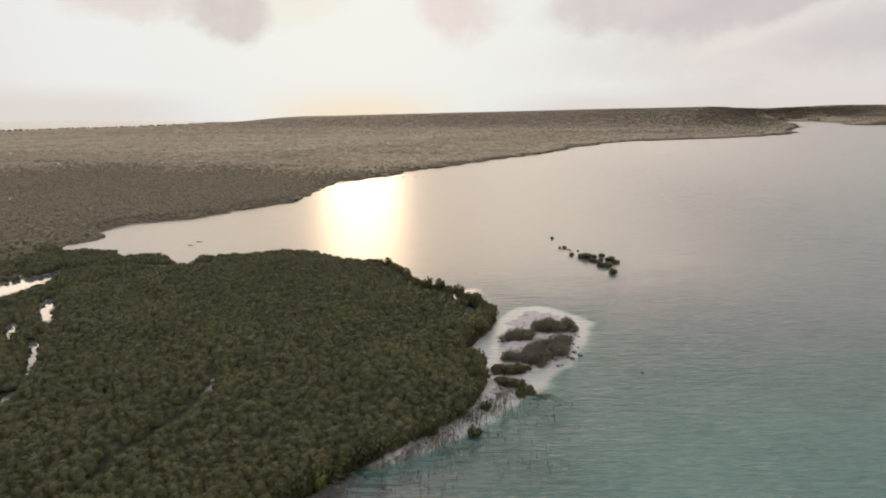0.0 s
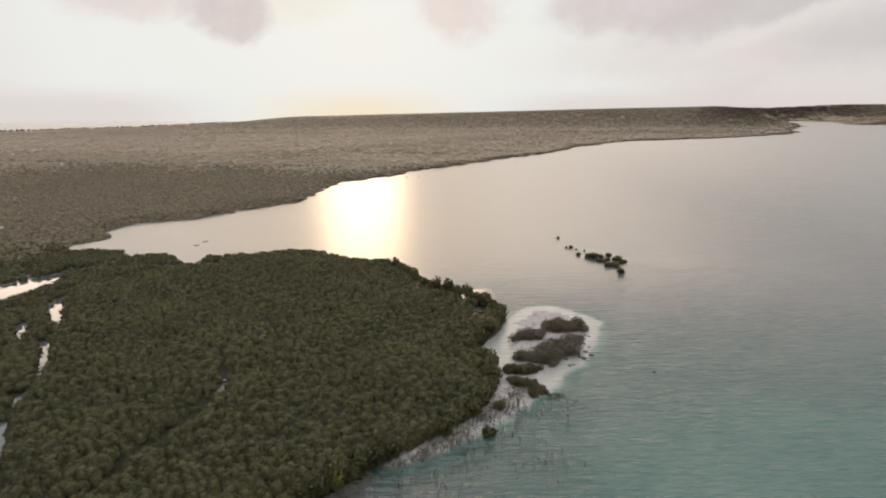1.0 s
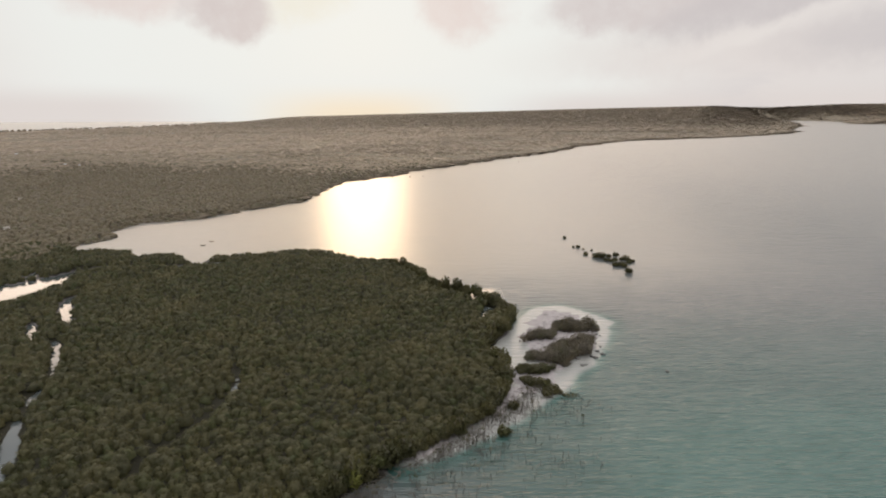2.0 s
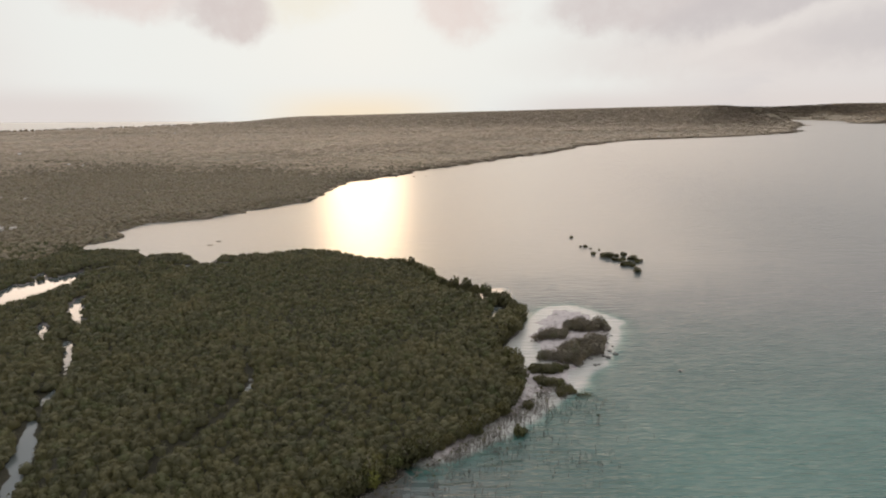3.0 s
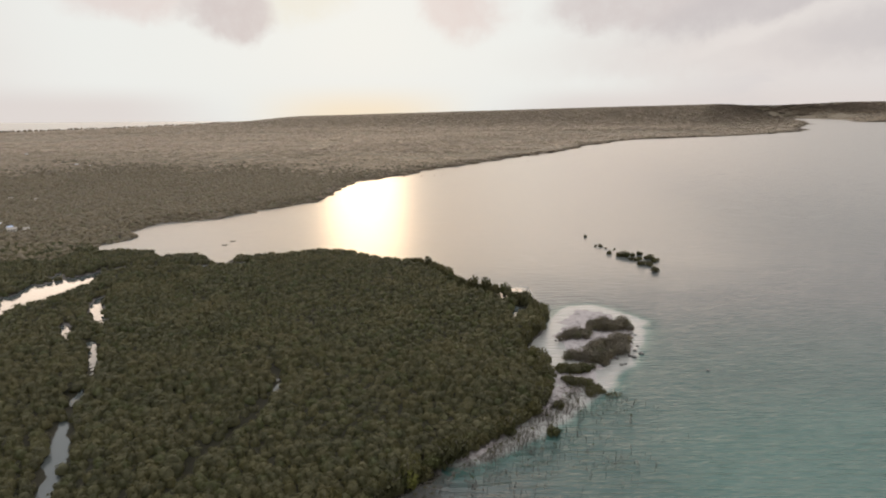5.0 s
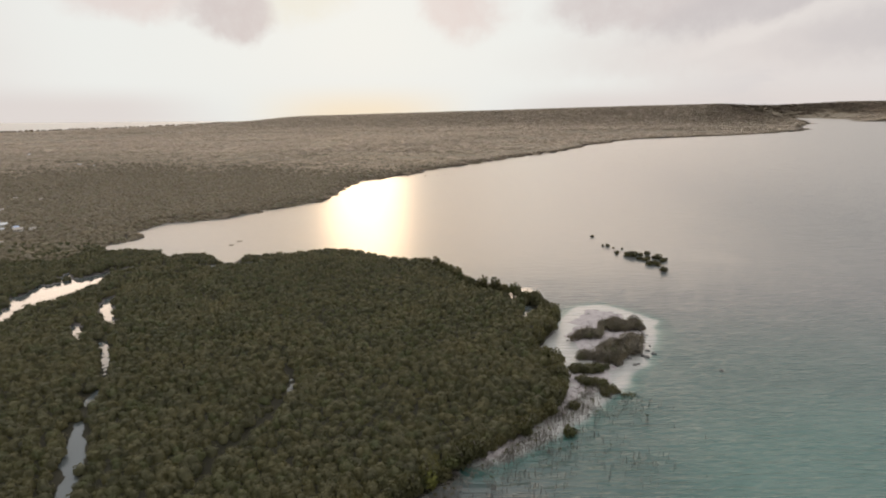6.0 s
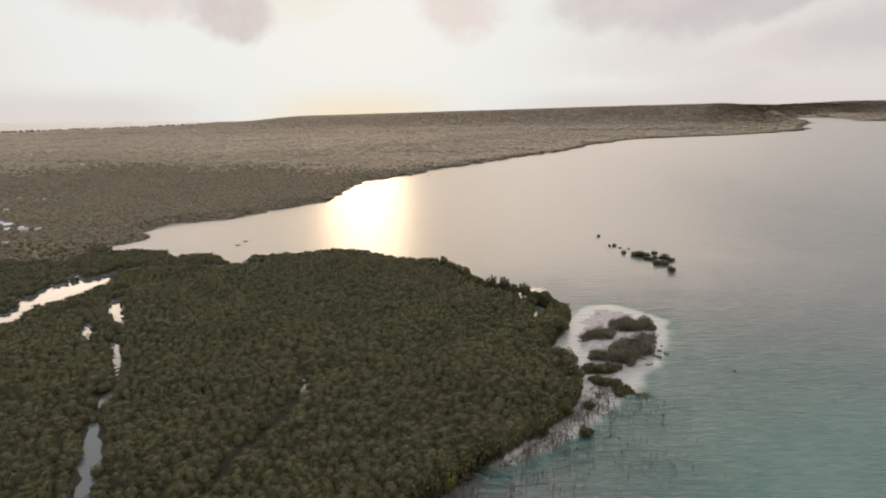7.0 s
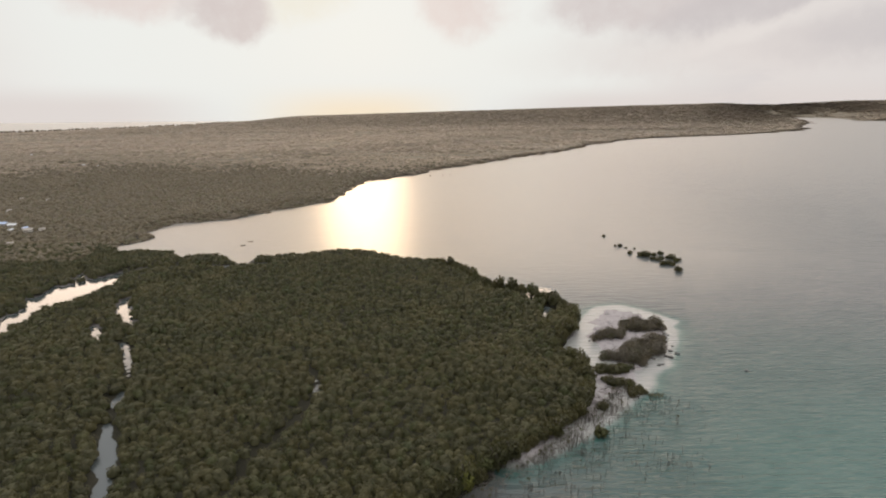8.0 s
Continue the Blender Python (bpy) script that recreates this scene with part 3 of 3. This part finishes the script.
def make_west_palms():
    rng = np.random.default_rng(12)
    px, py = scatter(25, -2300, -1500, 2500, 4300, rng)
    z, d, _ = terrain(px, py)
    keep = (d > 3) & (d < 110)
    px, py, z = px[keep], py[keep], z[keep]
    tall = rng.uniform(6, 16, len(px))
    woods("palm_belt", px, py, z - 1, rng.uniform(6, 10, len(px)), tall, LEAF_FAR_HAZED, 12, 0.26, rng, "distant row of tall coastal palms on the skyline")


make_west_palms()


# ================= single trees, scrub and stems =================
def rod(bm, a, b, ra, rb, sides=5):
    """A tapered stick between two places."""
    a, b = Vector(a), Vector(b)
    turn = (b - a).to_track_quat("Z", "Y").to_matrix()
    rings = []
    for p, r in ((a, ra), (b, rb)):
        rings.append([bm.verts.new(p + turn @ Vector((r * math.cos(k * 6.2832 / sides), r * math.sin(k * 6.2832 / sides), 0))) for k in range(sides)])
    for k in range(sides):
        bm.faces.new((rings[0][k], rings[0][(k + 1) % sides], rings[1][(k + 1) % sides], rings[1][k]))
    bm.faces.new(rings[1])
    bm.faces.new(rings[0][::-1])


def crown_part(rng, n, leaf, width, height, base, mat, parent, label="", squash=0.75, lobes=4, name="crown", low=0.5):
    q = crown_points(rng, n, leaf, squash, lobes, low=low).reshape(-1, 3) * np.array([width, width, height]) + np.array([0, 0, base])
    ob = link_mesh(name, q, np.arange(len(q)).reshape(-1, 4), mat, parent, tint=np.full(len(q), 0.4))
    return tagged(ob, label)


def mangrove_tree(seed, mat, label, roots=True, width=4.0, height=4.6, base=0.0):
    """A low spreading tree: trunk with limbs, arching prop roots, lobed leafy crown."""
    rng = np.random.default_rng(seed)
    root = tagged(new("mangrove_tree"), label, "tree")
    bm = bmesh.new()
    fork = Vector((0.1 * width * rng.uniform(-1, 1), 0.1 * width * rng.uniform(-1, 1), 0.36 * height))
    rod(bm, (0, 0, -0.4), fork, 0.16, 0.11, 6)
    for k in range(5):
        a = k * 1.2566 + rng.uniform(-0.4, 0.4)
        tip = fork + Vector((math.cos(a) * width * 0.3, math.sin(a) * width * 0.3, height * rng.uniform(0.22, 0.4)))
        rod(bm, fork, tip, 0.08, 0.03)
    part("trunk", bm, BARK, root)
    if roots:
        bm = bmesh.new()
        for k in range(7):
            a = k * 0.9 + rng.uniform(-0.3, 0.3)
            r = rng.uniform(0.8, 1.5)
            rod(bm, (0, 0, 1.2), (math.cos(a) * r * 0.7, math.sin(a) * r * 0.7, 0.8), 0.05, 0.045, 4)
            rod(bm, (math.cos(a) * r * 0.7, math.sin(a) * r * 0.7, 0.8), (math.cos(a) * r, math.sin(a) * r, -0.4), 0.045, 0.04, 4)
        part("root_skirt", bm, BARK, root)
    crown_part(rng, 300, 0.09, width, height, base * height, mat, root, lobes=7, low=0.7)
    return root


def scrub_bush(seed, label):
    """A feathery bush of many thin upright twigs with small leaf tufts."""
    rng = np.random.default_rng(seed)
    root = tagged(new("scrub_bush"), label, "bush")
    bm = bmesh.new()
    for k in range(44):
        a, r = rng.uniform(0, 6.283), rng.uniform(0.2, 1.9)
        h = rng.uniform(2.4, 5.6) * (1.1 - 0.2 * r)
        rod(bm, (math.cos(a) * r * 0.5, math.sin(a) * r * 0.5, -0.2), (math.cos(a) * r, math.sin(a) * r, h), 0.045, 0.012, 4)
    part("branchwork", bm, BARK, root)
    crown_part(rng, 260, 0.060, 4.8, 4.6, 0.0, LEAF_DRY, root, squash=0.8, lobes=7, name="foliage")
    return root


def sapling(seed, leafy):
    """A thin dead stem standing in the shallows, with a stub branch or a last tuft of leaves."""
    rng = np.random.default_rng(seed)
    root = tagged(new("mangrove_sapling"), "thin dark mangrove stem standing in shallow water", "sapling", "stems in the shallows")
    bm = bmesh.new()
    lean = rng.uniform(-0.18, 0.18, 2)
    rod(bm, (0, 0, -0.5), (lean[0], lean[1], 1.0), 0.055, 0.04, 5)
    rod(bm, (lean[0], lean[1], 1.0), (lean[0] * 2.2, lean[1] * 2.2, 1.9), 0.04, 0.018, 5)
    rod(bm, (lean[0], lean[1], 1.0), (lean[0] + 0.3, lean[1] - 0.1, 1.5), 0.025, 0.01, 4)
    part("stem", bm, STEM, root)
    if leafy:
        crown_part(rng, 26, 0.14, 0.8, 0.7, 1.3, LEAF_NEAR, root, name="foliage")
    return root


def turned(x, y, z, rz, size, tall=None):
    return pose(x, y, z, 0, 0, rz) @ Matrix.Diagonal((size, size, tall or size, 1))


def spread(first, places, rng, sizes, z=0.0):
    """Copies of the given forms at the places; the first form itself takes the first place of its kind."""
    used = set()
    for i, (x, y) in enumerate(places):
        k = int(rng.integers(0, len(first)))
        size = float(rng.uniform(*sizes)) if isinstance(sizes, tuple) else sizes[i]
        m = turned(x, y, z if not callable(z) else z(x, y), float(rng.uniform(0, 360)), size, size * float(rng.uniform(0.85, 1.15)))
        if k in used:
            copy_thing(first[k], m)
        else:
            first[k].matrix_basis = m
            used.add(k)
    for k, ob in enumerate(first):
        if k not in used:
            ob.matrix_basis = turned(places[0][0] + 1.0 + k, places[0][1] + 1.0, z if not callable(z) else z(*places[0]), 0, 1.0)


def fill(outline, count, gap, seed):
    """Random places inside an outline, kept a little apart."""
    rng = np.random.default_rng(seed)
    xs, ys, out = [p[0] for p in outline], [p[1] for p in outline], []
    for _ in range(4000):
        x, y = rng.uniform(min(xs), max(xs)), rng.uniform(min(ys), max(ys))
        if outline_distance(np.array([x]), np.array([y]), outline)[0] > 0 and all(math.hypot(x - a, y - b) > gap for a, b in out):
            out.append((float(x), float(y)))
        if len(out) == count:
            break
    return out


def land_z(x, y):
    return float(terrain(np.array([float(x)]), np.array([float(y)]))[0][0]) - 0.05


def make_single_trees():
    rng = np.random.default_rng(21)
    # trees along the cape's water edge, from its point back to the near beach
    forms = [mangrove_tree(30 + k, LEAF_NEAR, "leafy dark green mangrove tree at the water's edge") for k in range(5)]
    for f in forms:
        tagged(f, group="trees along the shore")
    edge = CAPE[6:25]
    places = []
    for (ax, ay), (bx, by) in zip(edge, edge[1:]):
        n = max(1, int(math.hypot(bx - ax, by - ay) / 2.4))
        for k in range(n):
            t = (k + rng.uniform(0, 0.8)) / n
            x, y = ax + (bx - ax) * t, ay + (by - ay) * t
            inward = Vector((-(by - ay), bx - ax)).normalized() * -rng.uniform(1.0, 3.2)
            x, y = x + inward.x, y + inward.y
            if shore(np.array([x]), np.array([y]))[0] > -0.2:
                places.append((x, y))
    spread(forms, places, rng, (0.85, 1.4), land_z)

    # the cluster that stands alone in the bay
    islets = [(86, 453), (86, 421), (89.5, 421), (92, 415), (90, 399), (97, 411), (95, 392), (98, 390), (102, 396), (100, 382), (103, 380), (106, 383),
              (110, 396), (102, 369), (105, 370), (107.5, 367), (111, 385), (113.5, 384), (116, 379), (109, 374), (106, 353), (104, 392), (113, 376)]
    sizes = [0.6, 0.65, 0.75, 0.5, 0.75, 0.5, 1.0, 1.05, 0.8, 0.95, 1.1, 1.0, 1.05, 0.95, 1.2, 1.0, 0.9, 1.05, 0.95, 0.6, 0.9, 0.9, 0.8]
    forms = [mangrove_tree(50 + k, LEAF_NEAR, "rounded dark mangrove tree standing alone in the bay", width=4.6, height=4.4, base=-0.2) for k in range(4)]
    for f in forms:
        tagged(f, group="mangrove cluster in the bay")
    spread(forms, islets, rng, [1.15 * k for k in sizes], -0.1)

    # outliers off the far shore
    far = [(-164, 694), (-160, 712), (-168, 722), (-163, 735), (-156, 742), (-150, 838), (-143, 843), (-131, 862), (-86, 884), (-60, 885), (-41, 890), (-30, 900), (134, 1135)]
    forms = [mangrove_tree(60 + k, LEAF_FAR_HAZED, "low mangrove tree in the shallows off the far shore", width=5.0, height=3.6, base=-0.2) for k in range(2)]
    for f in forms:
        tagged(f, group="trees off the far shore")
    spread(forms, far, rng, (0.45, 0.95), -0.1)

    # one yellowish tree stands out above the near canopy
    spread([mangrove_tree(70, LEAF_YELLOW, "yellowish green mangrove tree rising from the canopy", width=4.2, height=6.6)], [(-33, 139.5)], rng, (1.0, 1.0), land_z)

    # scrub on the sand spit: two dark rows, then greener clumps by the beach
    forms = [scrub_bush(80 + k, "dry dark scrub bush on pale sand") for k in range(4)]
    for f in forms:
        tagged(f, group="scrub on the spit")
    row = fill([(25, 242), (28, 245.5), (33, 248), (40, 250.5), (39, 243.5)], 20, 1.5, 5) + fill([(40.5, 252.5), (43, 257), (54, 258), (62, 257), (60.5, 253), (52.5, 252)], 34, 1.6, 6) \
        + fill([(24.5, 222), (26, 225), (30, 225), (33.5, 227), (41, 236), (48.5, 240), (55, 240), (51, 227), (45.5, 226), (39, 216), (37, 217), (31, 221)], 86, 1.5, 7)
    spread(forms, row, rng, (0.65, 1.3), land_z)
    forms = [mangrove_tree(90 + k, LEAF_NEAR, "small green mangrove bush beside the beach", roots=False, width=4.8, height=5.4, base=-0.1) for k in range(3)]
    for f in forms:
        tagged(f, group="green bushes by the beach")
    clumps = fill([(18.5, 213), (22, 215), (34, 214), (33, 212), (26, 209), (19.5, 210)], 18, 1.5, 8) + fill([(19, 205), (29.5, 202), (29, 199), (21.5, 200)], 12, 1.5, 9) + fill([(27.5, 196), (32, 198), (33.5, 194), (27.5, 192)], 7, 1.6, 10) \
        + fill([(33.5, 193), (37.5, 194), (37.5, 190.5), (34, 190)], 4, 1.6, 11) + [(9.5, 166.5), (11, 167.5), (14.5, 183)]
    spread(forms, clumps, rng, (0.7, 1.1), land_z)


def make_stems():
    rng = np.random.default_rng(33)
    line = [(30, 200), (16, 184), (2, 166), (-12, 152), (-28, 137), (-45, 121), (-60, 106)]
    places = []
    while len(places) < 3200:
        k = int(rng.integers(0, len(line) - 1))
        t = rng.uniform(0, 1)
        x = line[k][0] + t * (line[k + 1][0] - line[k][0])
        y = line[k][1] + t * (line[k + 1][1] - line[k][1])
        out = rng.exponential(7.0) - 3.0
        x, y = x + 0.72 * out, y - 0.69 * out
        if fbm(np.array([x / 5]), np.array([y / 5]), 91, 2)[0] + rng.uniform(-0.2, 0.2) > 0.45:
            places.append((x, y))
    places += [(float(x), float(y)) for x, y in rng.normal((26, 150), (6, 3.2), (70, 2))]   # a patch of stubs further out
    forms = [sapling(100 + k, k > 2) for k in range(5)]
    spread(forms, places[:260], rng, (0.8, 1.6), -0.05)
    bm_v, bm_f = [], []
    for x, y in places[260:]:
        h, r = rng.uniform(0.4, 2.5), rng.uniform(0.045, 0.10)
        lx, ly = rng.uniform(-0.25, 0.25, 2)
        i = len(bm_v)
        for k in range(3):
            bm_v.append((x + r * math.cos(k * 2.094), y + r * math.sin(k * 2.094), -0.3))
        for k in range(3):
            bm_v.append((x + lx + 0.5 * r * math.cos(k * 2.094), y + ly + 0.5 * r * math.sin(k * 2.094), h))
        bm_f += [(i + k, i + (k + 1) % 3, i + 3 + (k + 1) % 3, i + 3 + k) for k in range(3)]
    # fallen branches and litter on the mud
    seg = np.array(line, float)
    k = rng.integers(0, len(line) - 1, 700)
    t, out = rng.uniform(0, 1, 700), rng.normal(-3.5, 2.5, 700)
    lx = seg[k, 0] + t * (seg[k + 1, 0] - seg[k, 0]) + 0.72 * out
    ly = seg[k, 1] + t * (seg[k + 1, 1] - seg[k, 1]) - 0.69 * out
    lz = np.maximum(terrain(lx, ly)[0], 0.0) + 0.05
    for x, y, z in zip(lx, ly, lz):
        a, h, r = rng.uniform(0, 3.14), rng.uniform(0.5, 1.7), rng.uniform(0.05, 0.11)
        i = len(bm_v)
        for e in (-1, 1):
            for c in (0.0, 2.094, 4.189):
                bm_v.append((x + e * h * math.cos(a) - r * math.sin(a) * math.cos(c), y + e * h * math.sin(a) + r * math.cos(a) * math.cos(c), z + r * math.sin(c) + 0.1 * (e + 1)))
        bm_f += [(i + c, i + (c + 1) % 3, i + 3 + (c + 1) % 3, i + 3 + c) for c in range(3)]
    tagged(link_mesh("dead_stems", np.array(bm_v), np.array(bm_f), STEM), "thin dead mangrove stems in the tidal shallows", "stems", kind="stuff")


make_single_trees()
make_stems()

# ================= rocks, boats and houses =================
ROCK = plain("wet_coral_rock", (0.02, 0.02, 0.02, 1), (0.07, 0.065, 0.06, 1), 1.2, 0.5, 0.8)
HULL = plain("weathered_hull", (0.05, 0.04, 0.03, 1), (0.13, 0.10, 0.07, 1), 2.0, 0.6)
ROOF_PALE = plain("pale_metal_roof", (0.24, 0.25, 0.27, 1), (0.42, 0.42, 0.42, 1), 0.4, 0.45, 0.1)
ROOF_BLUE = plain("bluish_metal_roof", (0.16, 0.22, 0.36, 1), (0.30, 0.36, 0.48, 1), 0.4, 0.45, 0.1)
ROOF_THATCH = plain("grey_thatch", (0.16, 0.14, 0.12, 1), (0.30, 0.27, 0.24, 1), 0.8, 0.9, 0.6)
WALL = plain("limewashed_wall", (0.30, 0.28, 0.25, 1), (0.50, 0.47, 0.43, 1), 0.6, 0.85)
OPENING = plain("dark_timber", (0.03, 0.025, 0.02, 1), (0.08, 0.06, 0.05, 1), 2.0, 0.7)


def rock(seed):
    rng = np.random.default_rng(seed)
    bm = bmesh.new()
    bmesh.ops.create_icosphere(bm, subdivisions=2, radius=0.7)
    off = Vector(rng.uniform(-50, 50, 3))
    for v in bm.verts:
        v.co *= 0.8 + 0.55 * noise.noise(v.co * 1.3 + off) + 0.15 * noise.noise(v.co * 4 + off)
        v.co.z *= 0.55
    return tagged(part("coastal_rock", bm, ROCK), "dark wet rock at the edge of the sand spit", "rock", "rocks off the spit")


def box(bm, x0, x1, y0, y1, z0, z1):
    v = [bm.verts.new((x, y, z)) for z in (z0, z1) for x, y in ((x0, y0), (x1, y0), (x1, y1), (x0, y1))]
    for f in ((3, 2, 1, 0), (4, 5, 6, 7), (0, 1, 5, 4), (1, 2, 6, 5), (2, 3, 7, 6), (3, 0, 4, 7)):
        bm.faces.new([v[i] for i in f])


def canoe():
    """A narrow dugout with two outrigger floats."""
    root = tagged(new("outrigger_canoe"), "dark wooden outrigger canoe lying at anchor in the bay", "boat", "canoes in the bay")
    bm = bmesh.new()
    rings = []
    for i in range(9):
        t = i / 8
        w = 0.42 * math.sin(math.pi * min(max(t, 0.04), 0.96)) ** 0.6
        x, lift = (t - 0.5) * 5.2, 0.35 * abs(2 * t - 1) ** 3
        rings.append([bm.verts.new((x, w, 0.45 + lift)), bm.verts.new((x, w * 0.7, 0.0 + lift)), bm.verts.new((x, 0, -0.15 + lift)),
                      bm.verts.new((x, -w * 0.7, 0.0 + lift)), bm.verts.new((x, -w, 0.45 + lift)), bm.verts.new((x, -w * 0.8, 0.42 + lift)), bm.verts.new((x, 0, 0.08 + lift)), bm.verts.new((x, w * 0.8, 0.42 + lift))])
    for a, b in zip(rings, rings[1:]):
        for k in range(8):
            bm.faces.new((a[k], a[(k + 1) % 8], b[(k + 1) % 8], b[k]))
    part("hull", bm, HULL, root, smooth=True)
    for side in (-1, 1):
        bm = bmesh.new()
        rod(bm, (-1.4, side * 1.7, 0.05), (1.4, side * 1.7, 0.05), 0.09, 0.07, 6)
        part("float", bm, HULL, root)
    for x in (-0.8, 0.8):
        bm = bmesh.new()
        rod(bm, (x, -1.7, 0.12), (x, 1.7, 0.12), 0.04, 0.04, 5)
        part("boom", bm, HULL, root)
    return root


def house(roof_mat, label):
    """A small single-storey house under a pitched roof, with a door and windows front and back."""
    root = tagged(new("village_house"), label, "house", "village houses")
    bm = bmesh.new()
    box(bm, -4.5, 4.5, -3, 3, -0.6, 2.8)
    part("wall", bm, WALL, root)
    bm = bmesh.new()
    for side in (-1, 1):
        a = [bm.verts.new((x, side * y, z)) for x, y, z in ((-5.1, 3.7, 2.6), (5.1, 3.7, 2.6), (5.1, 0, 4.6), (-5.1, 0, 4.6))]
        b = [bm.verts.new(v.co + Vector((0, 0, 0.12))) for v in a]
        bm.faces.new(b)
        bm.faces.new(a[::-1])
        for k in range(4):
            bm.faces.new((a[k], a[(k + 1) % 4], b[(k + 1) % 4], b[k]))
    part("roof", bm, roof_mat, root)
    for x in (-4.45, 4.45):
        bm = bmesh.new()
        a = [bm.verts.new((x + o, y, z)) for o in (-0.05, 0.05) for y, z in ((-2.99, 2.8), (2.99, 2.8), (0, 4.45))]
        bm.faces.new(a[:3]), bm.faces.new(a[:2:-1])
        for k in range(3):
            bm.faces.new((a[k], a[(k + 1) % 3], a[3 + (k + 1) % 3], a[3 + k]))
        part("gable", bm, WALL, root)
    for y in (-3.04, 3.0):
        for x in (-3.2, 2.2):
            bm = bmesh.new()
            box(bm, x, x + 1.1, y, y + 0.04, 1.0, 2.1)
            part("window", bm, OPENING, root)
    bm = bmesh.new()
    box(bm, -0.5, 0.5, -3.04, -3.0, 0.0, 2.05)
    part("door", bm, OPENING, root)
    return root


def make_rest():
    rng = np.random.default_rng(44)
    rocks = [(59.7, 250), (61, 248.4), (57, 240), (58, 236), (53.5, 234), (55.5, 231), (53, 224.5), (51.7, 226), (45.6, 223.4), (45.8, 217.4), (41.5, 219.3), (38.7, 217), (47.5, 218), (57, 228), (24.3, 242.7), (77.6, 211.7)]
    spread([rock(k) for k in range(4)], rocks, rng, [1.2, 0.9, 1.1, 0.9, 1.3, 1.5, 1.6, 1.9, 1.6, 1.8, 1.2, 1.4, 0.9, 1.5, 1.2, 1.6], 0.15)
    c = canoe()
    c.matrix_basis = pose(-191, 433, 0.05, 0, 0, 10) @ Matrix.Diagonal((0.75, 0.75, 0.75, 1))
    copy_thing(c, pose(-189.5, 446, 0.05, 0, 0, 25))
    for mat, label, places in zip((ROOF_PALE, ROOF_BLUE, ROOF_THATCH), ("low house with a pale metal roof among trees", "low house with a bluish metal roof among trees",
                                  "low house with a grey thatched roof among trees"), HOUSES):
        first = None
        for x, y, turn in places:
            m = pose(x, y, land_z(x, y) - 0.2, 0, 0, turn) @ Matrix.Diagonal((0.68, 0.68, 0.72, 1))
            if first is None:
                first = house(mat, label)
                first.matrix_basis = m
            else:
                copy_thing(first, m)


make_rest()
